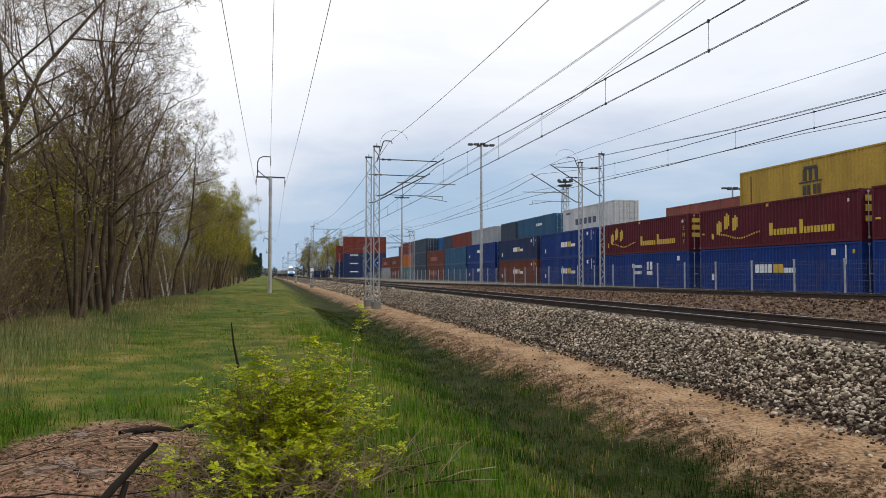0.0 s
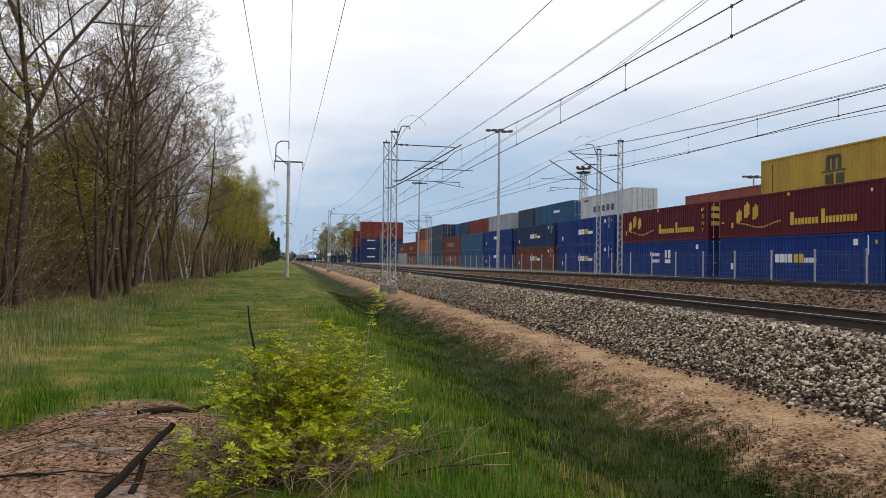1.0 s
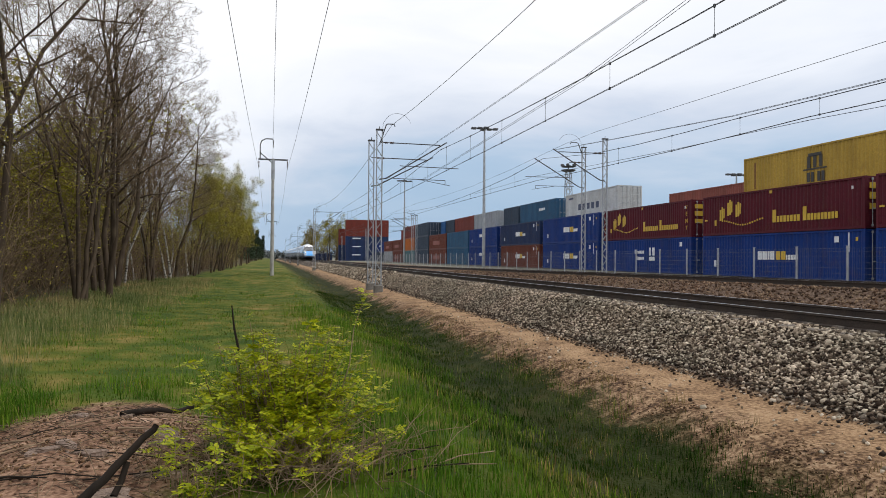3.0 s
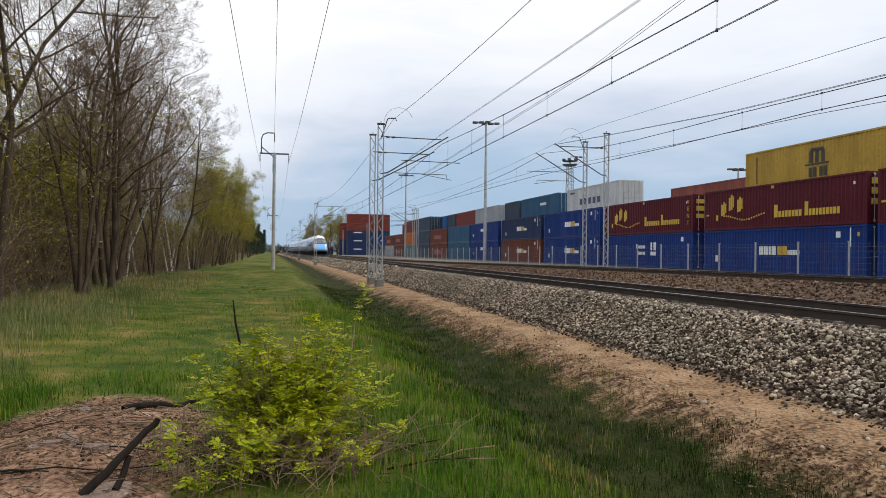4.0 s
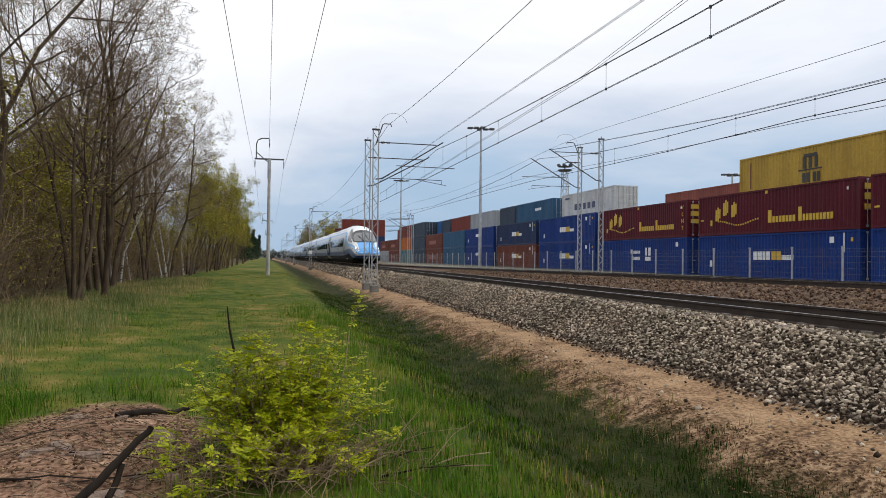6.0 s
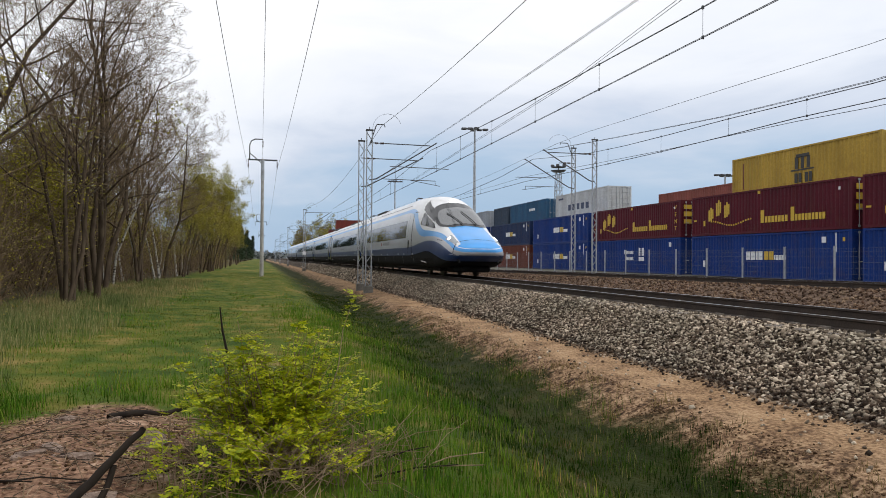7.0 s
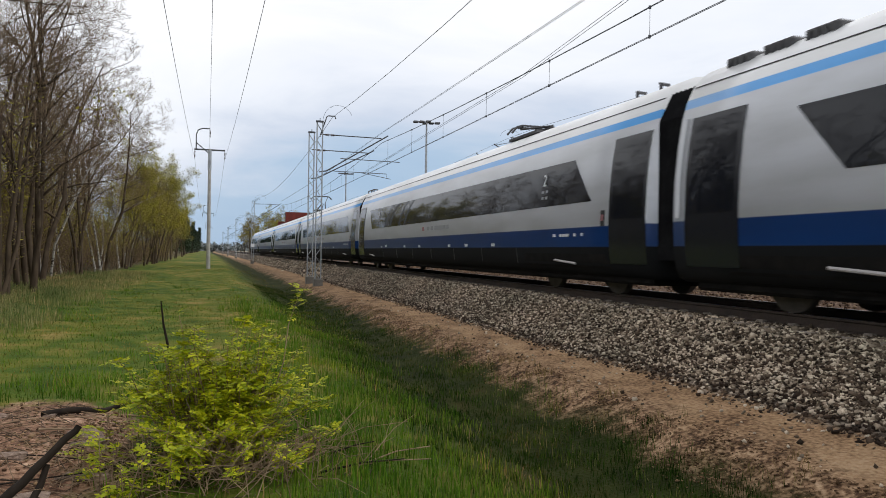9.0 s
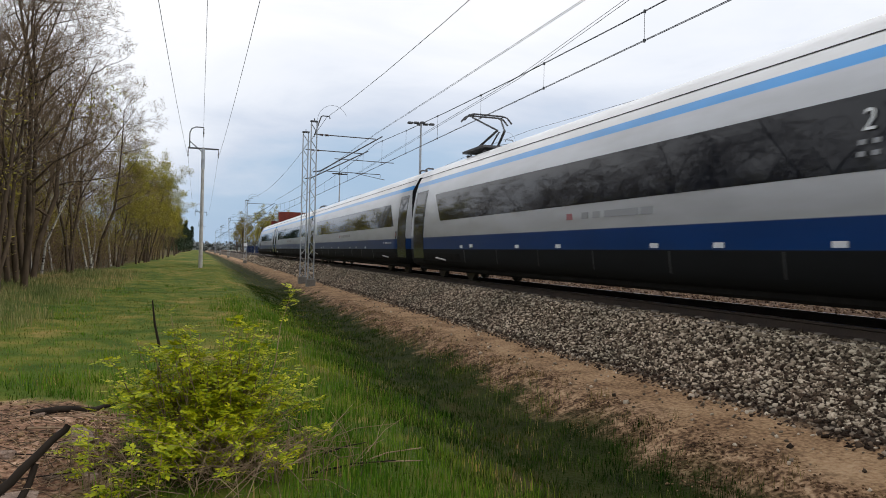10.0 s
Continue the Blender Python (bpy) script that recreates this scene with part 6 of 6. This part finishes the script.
# ---- the bush on the bank ----
def bush():
    r = random.Random(71)
    top = tagged(empty("bush"), "low bush with bright yellow-green spring leaves and dry stems", "bush")
    st, dry, tips = Limbs(), Limbs(), []
    for i in range(150):
        a = r.uniform(0, 2 * math.pi)
        q = math.sqrt(r.random())
        root = Vector((0.30 * q * math.cos(a), 0.26 * q * math.sin(a), -0.03))
        out = q * r.uniform(0.5, 1.15)
        h = (1.10 - 0.52 * out ** 2) * r.uniform(0.5, 1.1) * (0.86 + 0.2 * math.sin(3 * a + 0.8) * math.sin(5 * a))
        tip = Vector((out * 0.86 * math.cos(a), out * 0.62 * math.sin(a), max(0.2, h)))
        mid = root.lerp(tip, 0.5) + Vector((r.gauss(0, 0.04), r.gauss(0, 0.04), 0.10))
        pts = [root, root.lerp(mid, 0.55), mid, mid.lerp(tip, 0.55) + Vector((r.gauss(0, 0.02), r.gauss(0, 0.02), 0.02)), tip]
        st.limb(pts, [0.006, 0.0052, 0.0045, 0.0035, 0.002], 3)
        for k in range(9):
            f = 0.42 + 0.58 * k / 8
            j = min(int(f * 4), 3)
            tips.append(pts[j].lerp(pts[j + 1], f * 4 - j))
    # low sprawling stems round the foot
    for i in range(60):
        root = Vector((r.gauss(-0.08, 0.32), r.uniform(-0.75, -0.2), -0.02))
        tip = root + Vector((r.gauss(-0.02, 0.22), r.gauss(-0.08, 0.14), r.uniform(0.12, 0.46)))
        mid = root.lerp(tip, 0.5) + Vector((r.gauss(0, 0.03), r.gauss(0, 0.03), 0.06))
        st.limb([root, mid, tip], [0.0045, 0.0035, 0.002], 3)
        tips += [tip, tip, mid.lerp(tip, 0.7), mid.lerp(tip, 0.4), mid]
    for i in range(330):
        p = Vector((r.gauss(0.0, 0.46), r.gauss(-0.42, 0.32), 0.02))
        e = p + Vector((r.gauss(0, 0.28), r.gauss(-0.1, 0.2), r.uniform(0.02, 0.42)))
        dry.limb([p, p.lerp(e, 0.5) + Vector((0, 0, 0.05)), e], [0.0038, 0.003, 0.0016], 3)
    for tip, root in (((0.62, 0.1, 1.28), (0.3, 0.0, 0.1)),):
        a, b = Vector(root), Vector(tip)
        m = a.lerp(b, 0.5) + Vector((0.03, 0, 0.02))
        (dry if tip[0] < 0 else st).limb([a, m, m.lerp(b, 0.5) + Vector((-0.03, 0, 0)), b], [0.014, 0.012, 0.010, 0.006] if tip[0] < 0 else [0.006, 0.005, 0.004, 0.002], 5)
        if tip[0] > 0:
            tips += [b.lerp(m, 0.06 * q) for q in range(7) for _ in range(2)]
    snag = Limbs()
    snag.limb([Vector((-0.40, 0.22, 0.45)), Vector((-0.37, 0.23, 0.72)), Vector((-0.40, 0.24, 0.86)), Vector((-0.43, 0.25, 1.0)), Vector((-0.45, 0.25, 1.18))], [0.013, 0.012, 0.011, 0.009, 0.005], 5)
    mpart("dead_shoot", snag.mesh("dead_shoot", M_DARKWOOD), top, "dark dead upright shoot")
    mpart("stem_growth", st.mesh("stem_growth", M_DRYWOOD), top)
    mpart("dead_wood", dry.mesh("dead_wood", M_DRYWOOD), top, "dry grey-brown dead stems")
    v, f = sprays(r, tips, 4000, 0.038)
    mpart("foliage", bulk_mesh("foliage", v, f, M_LEAF), top, "bright yellow-green young leaves")
    top.matrix_world = pose(0.12, 5.75, ground_z(0.12, 5.75))
    return top


bush()


def shoot(x, y, seed):
    r = random.Random(seed)
    top = tagged(empty("shoot"), "small leafy shoot sprouting from bare earth", "plant", "leafy shoots")
    st, tips = Limbs(), []
    for i in range(5):
        a = r.uniform(0, 6.283)
        e = Vector((0.16 * math.cos(a) * r.random(), 0.14 * math.sin(a) * r.random(), r.uniform(0.1, 0.34)))
        st.limb([Vector((0, 0, -0.02)), e * 0.5 + Vector((0, 0, 0.03)), e], [0.004, 0.003, 0.002], 3)
        tips += [e, e * 0.8, e * 0.6]
    mpart("stalk", st.mesh("stalk", M_DRYWOOD), top)
    v, f = sprays(r, tips, 22, 0.042)
    mpart("foliage", bulk_mesh("foliage", v, f, M_LEAF), top)
    top.matrix_world = pose(x, y, ground_z(x, y))


for k, (x, y) in enumerate(((-0.78, 5.35), (-0.62, 5.05), (-0.5, 4.75), (-0.68, 5.75), (-0.35, 4.9), (-0.2, 4.7), (0.75, 5.3), (0.55, 5.0))):
    shoot(x, y, 80 + k)


def stick(name, pts, r0, r1, mat, label):
    lb = Limbs()
    ps = [Vector(p) for p in pts]
    lb.limb(ps, [r0 + (r1 - r0) * i / (len(ps) - 1) for i in range(len(ps))], 7)
    return tagged(new(name, lb.mesh(name, mat)), label, "branch", "fallen branches")


def gz(x, y, h):
    return (x, y, ground_z(x, y) + h)


stick("fallen_branch", [gz(-1.14, 4.74, 0.01), gz(-1.06, 4.79, 0.09), gz(-1.02, 4.84, 0.12), gz(-0.96, 4.84, 0.20), gz(-0.91, 4.9, 0.25), gz(-0.86, 4.89, 0.31), gz(-0.81, 4.93, 0.37), gz(-0.75, 4.95, 0.42), gz(-0.735, 4.95, 0.45)], 0.031, 0.02, M_DARKWOOD, "dark wet broken branch leaning out of the bare earth")
stick("fallen_branch", [gz(-0.96, 4.8, 0.03), gz(-0.93, 4.88, 0.1), gz(-0.90, 4.9, 0.22)], 0.022, 0.02, M_DARKWOOD, "short dark fork of the broken branch")
stick("fallen_branch", [gz(-1.35, 7.0, 0.02), gz(-1.15, 7.15, 0.05), gz(-0.9, 7.35, 0.04), gz(-0.72, 7.5, 0.09)], 0.035, 0.02, M_DARKWOOD, "dark branch lying on the bare earth")
srng = random.Random(9)
for i in range(26):
    if i < 14:
        x, y = srng.uniform(-2.2, -0.5), srng.uniform(4.6, 7.6)
    else:
        x, y = srng.uniform(0.35, 1.1), srng.uniform(5.0, 6.6)
    a, ln = srng.uniform(-0.5, 0.9), srng.uniform(0.25, 0.8)
    x2, y2 = x + ln * math.cos(a), y + ln * math.sin(a)
    stick("dry_stick", [gz(x, y, 0.02), gz((x + x2) / 2, (y + y2) / 2, 0.035 + 0.05 * (i > 13)), gz(x2, y2, 0.03 + 0.09 * (i > 13))], srng.uniform(0.006, 0.012), 0.004, M_DRYWOOD if i % 3 else M_DARKWOOD, "thin dry stick lying on the ground")


def litter(count, mat, thick, seed, label):
    """Straw, bark and twig bits strewn over the bare earth."""
    lb, r = Limbs(), random.Random(seed)
    for i in range(count):
        a, q = r.uniform(0, 6.283), math.sqrt(r.random())
        x, y = -1.45 + 1.05 * q * math.cos(a), 5.9 + 2.0 * q * math.sin(a)
        if i > count * 0.7:
            x, y = 0.12 + r.gauss(0, 0.6), 5.45 + r.gauss(0, 0.4)
        w, ln = r.uniform(0, 6.283), r.uniform(0.03, 0.16)
        lb.limb([Vector(gz(x, y, 0.008)), Vector(gz(x + ln * math.cos(w), y + ln * math.sin(w), 0.012 + r.random() * 0.03))], [thick, thick * 0.6], 3)
    return tagged(new("plant_litter", lb.mesh("plant_litter", mat)), label, "litter", kind="stuff")


litter(650, M_DRYWOOD, 0.0032, 17, "pale straw and twig litter on bare earth")
litter(800, M_BARK, 0.0042, 18, "dark bark crumbs and twigs on bare earth")


def loose_block(i):
    bm = bmesh.new()
    w, d, h = srng.uniform(0.06, 0.24), srng.uniform(0.04, 0.13), srng.uniform(0.008, 0.03)
    # a broken plate: an uneven many-cornered outline with a worn rim
    rings = []
    for z, k in ((-0.03, 1.0), (h * 0.6, 1.0), (h, 0.86)):
        rings.append([(math.cos(q * 0.6283) * w * k, math.sin(q * 0.6283) * d * k, z) for q in range(10)])
    jag = [srng.uniform(0.7, 1.2) for q in range(10)]
    rings = [[bm.verts.new((x * j, y * j, z)) for (x, y, z), j in zip(r, jag)] for r in rings]
    for lo, hi in zip(rings, rings[1:]):
        for q in range(10):
            bm.faces.new((lo[q], lo[(q + 1) % 10], hi[(q + 1) % 10], hi[q]))
    bm.faces.new(rings[-1])
    for v in bm.verts:
        v.co += Vector((srng.gauss(0, 0.006), srng.gauss(0, 0.006), srng.gauss(0, 0.004)))
    me = bpy.data.meshes.new("stone_slab")
    bm.to_mesh(me)
    bm.free()
    me.materials.append(M_SLAB)
    ob = tagged(new("stone_slab", me), "flat weathered grey slab half sunk in bare earth", "stone", "slabs in the earth")
    x, y = srng.uniform(-2.0, -0.7), srng.uniform(4.4, 7.2)
    ob.matrix_world = pose(x, y, ground_z(x, y), srng.gauss(0, 4), srng.gauss(0, 4), srng.uniform(0, 180))


M_SLAB = surface("weathered_slab", (0.15, 0.10, 0.075), (0.33, 0.24, 0.185), 9, 60, 0.9, 0, 0.7, (0.07, 0.042, 0.028), 0.9)
for i in range(11):
    loose_block(i)


# ---- grass ----
def heights(x, y):
    return np.array([ground_z(a, b) for a, b in zip(x, y)])


def in_patch(x, y):
    return ((x + 1.45) / 0.95) ** 2 + ((y - 6.0) / 2.0) ** 2


def grass(name, n, xr, yr, h0, h1, width, mat, label, seed, power=1.0, keep=None, lean=0.45, clump=0.0):
    g = np.random.default_rng(seed)
    if clump:
        m = n // 14
        cx, cy = g.uniform(*xr, m), yr[0] + (yr[1] - yr[0]) * g.random(m) ** power
        pick = g.integers(0, m, n)
        x, y = cx[pick] + g.normal(0, clump, n), cy[pick] + g.normal(0, clump, n)
    else:
        x, y = g.uniform(*xr, n), yr[0] + (yr[1] - yr[0]) * g.random(n) ** power
    ok = (in_patch(x, y) > 0.85 + 0.5 * g.random(len(x))) & (y > yr[0]) & (y < yr[1])
    if keep is not None:
        ok &= keep(x, y, g)
    x, y = x[ok], y[ok]
    n = len(x)
    z = heights(x, y) - 0.01
    a, h = g.uniform(0, 2 * np.pi, n), g.uniform(h0, h1, n)
    w = width * g.uniform(0.7, 1.3, n)
    lx, ly = np.cos(a) * h * lean * g.random(n), np.sin(a) * h * lean * g.random(n)
    px, py = -np.sin(a) * w, np.cos(a) * w
    v = np.empty((n, 5, 3))
    v[:, 0] = np.c_[x - px, y - py, z]
    v[:, 1] = np.c_[x + px, y + py, z]
    v[:, 2] = np.c_[x + px * 0.7 + lx * 0.35, y + py * 0.7 + ly * 0.35, z + h * 0.6]
    v[:, 3] = np.c_[x - px * 0.7 + lx * 0.35, y - py * 0.7 + ly * 0.35, z + h * 0.6]
    v[:, 4] = np.c_[x + lx, y + ly, z + h * 0.97]
    b = np.arange(n)[:, None] * 5
    f = np.concatenate([b + np.array([[0, 1, 2]]), b + np.array([[0, 2, 3]]), b + np.array([[3, 2, 4]])])
    return tagged(new(name, bulk_mesh(name, v.reshape(-1, 3), f, mat)), label, "grass", kind="stuff")


M_G1 = island_tones("fresh_grass", [(0.0, (0.045, 0.10, 0.008)), (0.5, (0.09, 0.19, 0.013)), (0.85, (0.16, 0.25, 0.022)), (1.0, (0.28, 0.21, 0.08))], 0.8, 0.25, 0.08, patchy=True)
M_G2 = island_tones("short_path_grass", [(0.0, (0.042, 0.07, 0.007)), (0.5, (0.085, 0.118, 0.011)), (0.8, (0.155, 0.15, 0.024)), (1.0, (0.28, 0.20, 0.075))], 0.85, 0.2, 0.08, patchy=True)
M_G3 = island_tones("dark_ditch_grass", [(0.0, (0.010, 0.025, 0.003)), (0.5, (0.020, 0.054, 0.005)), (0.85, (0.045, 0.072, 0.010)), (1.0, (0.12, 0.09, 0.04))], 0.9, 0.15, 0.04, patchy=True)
M_G4 = island_tones("pale_tall_grass", [(0.0, (0.09, 0.12, 0.028)), (0.5, (0.17, 0.19, 0.06)), (1.0, (0.32, 0.29, 0.13))], 0.8, 0.2, patchy=True)
M_G5 = island_tones("mixed_ditch_tufts", [(0.0, (0.03, 0.065, 0.008)), (0.5, (0.06, 0.12, 0.012)), (0.8, (0.13, 0.16, 0.03)), (1.0, (0.34, 0.27, 0.13))], 0.85, 0.2, 0.06, patchy=True)
M_DRYGRASS = island_tones("dead_grass_straw", [(0.0, (0.12, 0.085, 0.03)), (0.6, (0.22, 0.165, 0.065)), (1.0, (0.34, 0.26, 0.13))], 0.85, 0.15, 0.1)
grass("path_grass", 42000, (-5.5, 1.6), (3.0, 30.0), 0.018, 0.055, 0.004, M_G2, "short mottled grass of the path", 1, 1.7, keep=lambda x, y, g: g.random(len(x)) < np.clip((30 - y) / 12, 0, 1))
grass("path_tufts", 15000, (-5.5, 1.2), (4.5, 34.0), 0.04, 0.13, 0.0045, M_G1, "scattered taller tufts in the path", 11, 1.5, keep=lambda x, y, g: np.sin(x * 1.9 + 0.7 * np.sin(y * 0.8)) * np.sin(y * 0.62 + x) > 0.15, clump=0.13)
grass("dead_straw", 9000, (-5.2, 1.4), (4.0, 28.0), 0.015, 0.05, 0.0035, M_DRYGRASS, "flattened straw-coloured dead grass", 12, 1.6, lean=2.2, keep=lambda x, y, g: np.sin(x * 1.3 + 1.7 * np.sin(y * 0.37)) * np.sin(y * 0.57 - 1.9 * np.sin(x * 0.6)) > 0.1, clump=0.3)
grass("bank_grass", 34000, (0.3, 3.4), (2.6, 26.0), 0.06, 0.21, 0.0042, M_G1, "fresh green grass on the ditch bank", 2, 1.6, keep=lambda x, y, g: g.random(len(x)) < np.clip((x + 0.1 + 0.5 * np.sin(y * 1.3)) / 1.3, 0.03, 1) * np.clip((26 - y) / 8, 0, 1) * np.clip((3.0 + 0.5 * np.sin(y * 1.7) - x) / 1.2, 0, 1), clump=0.11)
grass("bank_grass", 6000, (-3.4, 0.4), (3.2, 13.0), 0.04, 0.16, 0.004, M_G1, "tufts of fresh grass round the bush", 3, 1.3, keep=lambda x, y, g: (in_patch(x, y) < 3.2) | (g.random(len(x)) < 0.12), clump=0.12)
grass("tall_tuft", 1500, (-2.9, -2.3), (5.6, 8.2), 0.14, 0.32, 0.0042, M_G1, "tall arching grass tufts beside the bare earth", 13, 1.0, lean=0.9, clump=0.09)
grass("tall_tuft", 450, (-2.1, -0.6), (8.1, 9.4), 0.08, 0.2, 0.0042, M_G1, "tall green tufts behind the bare earth", 14, 1.0, lean=0.8, clump=0.09)
grass("ditch_grass", 56000, (2.0, 4.75), (2.4, 40.0), 0.03, 0.10, 0.0035, M_G3, "dark green grass in the ditch", 4, 1.8, keep=lambda x, y, g: (x < 4.3 + 0.5 * (np.sin(y * 2.1) * np.sin(x * 3 + y)) + g.normal(0, 0.12, len(x))), clump=0.07)
grass("ditch_tufts", 12000, (1.9, 4.5), (2.4, 24.0), 0.05, 0.17, 0.0034, M_G5, "mixed green and straw tufts in the ditch", 15, 1.5, keep=lambda x, y, g: np.sin(x * 2.7 + y) * np.sin(y * 1.3 - x) > -0.1, clump=0.10)
grass("ledge_tufts", 1300, (4.2, 5.0), (3.0, 22.0), 0.04, 0.16, 0.003, M_DRYGRASS, "dry straw tufts at the broken edge of the ledge", 16, 1.3, lean=1.1, clump=0.06)
grass("tall_grass", 44000, (-7.5, -3.0), (9.0, 46.0), 0.08, 0.30, 0.0048, M_G4, "pale tall grass at the edge of the wood", 5, 1.3, keep=lambda x, y, g: g.random(len(x)) < np.clip((-2.7 - x + 0.6 * np.sin(y * 0.9)) / 1.6, 0, 1), clump=0.2)
grass("verge_grass", 14000, (-3.5, 3.6), (14.0, 75.0), 0.02, 0.055, 0.008, M_G2, "grass along the path farther on", 6, 1.0)


# ---- ballast stones ----
def stones(name, n, xr, yr, r0, r1, mat, label, seed, power=1.0, clump=0.0, flat=1.0):
    g = np.random.default_rng(seed)
    x, y = g.uniform(*xr, n), yr[0] + (yr[1] - yr[0]) * g.random(n) ** power
    if clump:
        pick = g.integers(0, n // 40, n)
        x, y = x[pick] + g.normal(0, clump, n), y[pick] + g.normal(0, clump * 1.8, n)
    x = x + np.where(g.random(n) < 0.03, -g.random(n) * 0.35, 0)
    off = np.array([bend(b) for b in y])
    z = heights(x + off, y)
    ico = np.array([(i, j, k) for k in (-1, 1) for j in (-1, 1) for i in (-1, 1)]) * 0.72
    tri = np.array([(0, 2, 3), (0, 3, 1), (4, 5, 7), (4, 7, 6), (0, 1, 5), (0, 5, 4), (2, 6, 7), (2, 7, 3), (0, 4, 6), (0, 6, 2), (1, 3, 7), (1, 7, 5)])
    r = g.uniform(r0, r1, n) * np.where(g.random(n) < 0.1, 1.35, 1)
    v = ico[None] * g.uniform(0.55, 1.2, (n, 8, 1)) + g.normal(0, 0.12, (n, 8, 3))
    v = v * g.uniform(0.6, 1.25, (n, 1, 3))
    q = g.normal(size=(n, 4))
    q /= np.linalg.norm(q, axis=1)[:, None]
    w, i, j, k = q.T
    m = np.stack([np.stack([1 - 2 * (j * j + k * k), 2 * (i * j - k * w), 2 * (i * k + j * w)], 1), np.stack([2 * (i * j + k * w), 1 - 2 * (i * i + k * k), 2 * (j * k - i * w)], 1), np.stack([2 * (i * k - j * w), 2 * (j * k + i * w), 1 - 2 * (i * i + j * j)], 1)], 1)
    v = np.einsum("nij,npj->npi", m, v) * r[:, None, None] * np.array([1.0, 1.0, flat]) + np.c_[x + off, y, z + r * g.uniform(0.1, 0.7, n)][:, None]
    f = (np.arange(n)[:, None, None] * 8 + tri[None]).reshape(-1, 3)
    return tagged(new(name, bulk_mesh(name, v.reshape(-1, 3), f, mat)), label, "ballast", kind="stuff")


M_STONE = island_tones("granite_ballast", [(0.0, (0.022, 0.015, 0.010)), (0.3, (0.10, 0.075, 0.054)), (0.65, (0.29, 0.235, 0.18)), (1.0, (0.66, 0.57, 0.46))], 0.9, 0.0, 0.2)
M_STAINED = island_tones("mud_stained_ballast", [(0.0, (0.014, 0.008, 0.005)), (0.5, (0.045, 0.029, 0.020)), (0.8, (0.14, 0.10, 0.072)), (1.0, (0.60, 0.52, 0.43))], 0.9, 0.0, 0.2)
M_RUSTSTONE = island_tones("rusty_ballast", [(0.0, (0.035, 0.02, 0.013)), (0.5, (0.11, 0.065, 0.042)), (1.0, (0.26, 0.18, 0.12))], 0.9, 0.0, 0.2)
stones("ballast", 52000, (6.05, 7.62), (2.5, 44.0), 0.015, 0.031, M_STONE, "grey and white broken granite ballast", 1, 1.35, flat=0.8)
stones("stained_ballast", 15000, (5.82, 6.75), (2.5, 44.0), 0.015, 0.030, M_STAINED, "dark mud-stained ballast at the foot of the slope", 8, 1.35, flat=0.8)
stones("stained_ballast", 9000, (6.2, 7.4), (2.5, 40.0), 0.015, 0.030, M_STAINED, "patches of dirty ballast on the slope", 9, 1.35, clump=0.22, flat=0.8)
stones("ballast", 7000, (7.15, 7.74), (3.5, 44.0), 0.022, 0.036, M_STONE, "pale ballast heaped over the sleeper ends", 21, 1.35)
stones("ballast", 7000, (5.9, 7.6), (44.0, 120.0), 0.04, 0.075, M_STONE, "grey ballast farther down the line", 7, 1.4)
stones("ballast", 4500, (7.95, 9.3), (4.0, 40.0), 0.024, 0.04, M_STONE, "grey ballast between the rails", 2, 1.3)
stones("ballast", 5000, (9.45, 10.6), (5.0, 45.0), 0.026, 0.05, M_STONE, "pale ballast beyond the rails", 3, 1.2)
stones("rusty_ballast", 9000, (12.8, 16.1), (8.0, 60.0), 0.025, 0.05, M_RUSTSTONE, "rust-brown ballast of the second track", 4, 1.2)
M_CLOD = island_tones("earth_clods", [(0.0, (0.05, 0.028, 0.016)), (0.5, (0.15, 0.09, 0.052)), (1.0, (0.36, 0.24, 0.145))], 0.95, 0.0, 0.1)
stones("earth_clods", 7000, (4.25, 5.0), (2.6, 26.0), 0.004, 0.016, M_CLOD, "brown clods of broken earth at the ditch edge", 6, 1.5, clump=0.10, flat=0.6)
stones("earth_clods", 1500, (-2.3, -0.5), (4.3, 7.8), 0.004, 0.018, M_CLOD, "small clods on the bare earth", 10, 1.0, clump=0.12, flat=0.6)
stones("loose_stones", 260, (4.9, 5.9), (3.0, 25.0), 0.008, 0.028, M_STONE, "scattered small stones on the sand", 5, 1.3)


# ---- sleepers ----
for i in range(290):
    y = -6 + 0.6 * i
    ob = new("sleeper", SLEEPER)
    ob.parent = near_track
    ob.matrix_local = pose(T1 + bend(y), y, 0.672)


# ---- motion: the train runs towards the eye and past it at a steady speed ----
# small unevenness of the pace, in metres
LAG = {8.0: 0.2, 8.5: 0.5, 9.0: 1.35, 9.5: 0.6}


def motions():
    for car, back, turned in cars:
        rows = []
        for k in range(21):
            t = k * 0.5
            y = Y_NOSE - V_TRAIN * t + back + LAG.get(t, 0.0)
            ym = y + (-13 if turned else 13)
            a = math.degrees(math.atan(5e-5 * max(ym, 0)))
            rows.append((t, pose(T1 + bend(y), y, 0.84, 0, 0, a + (180 if turned else 0))))
        walk(car, rows)


motions()
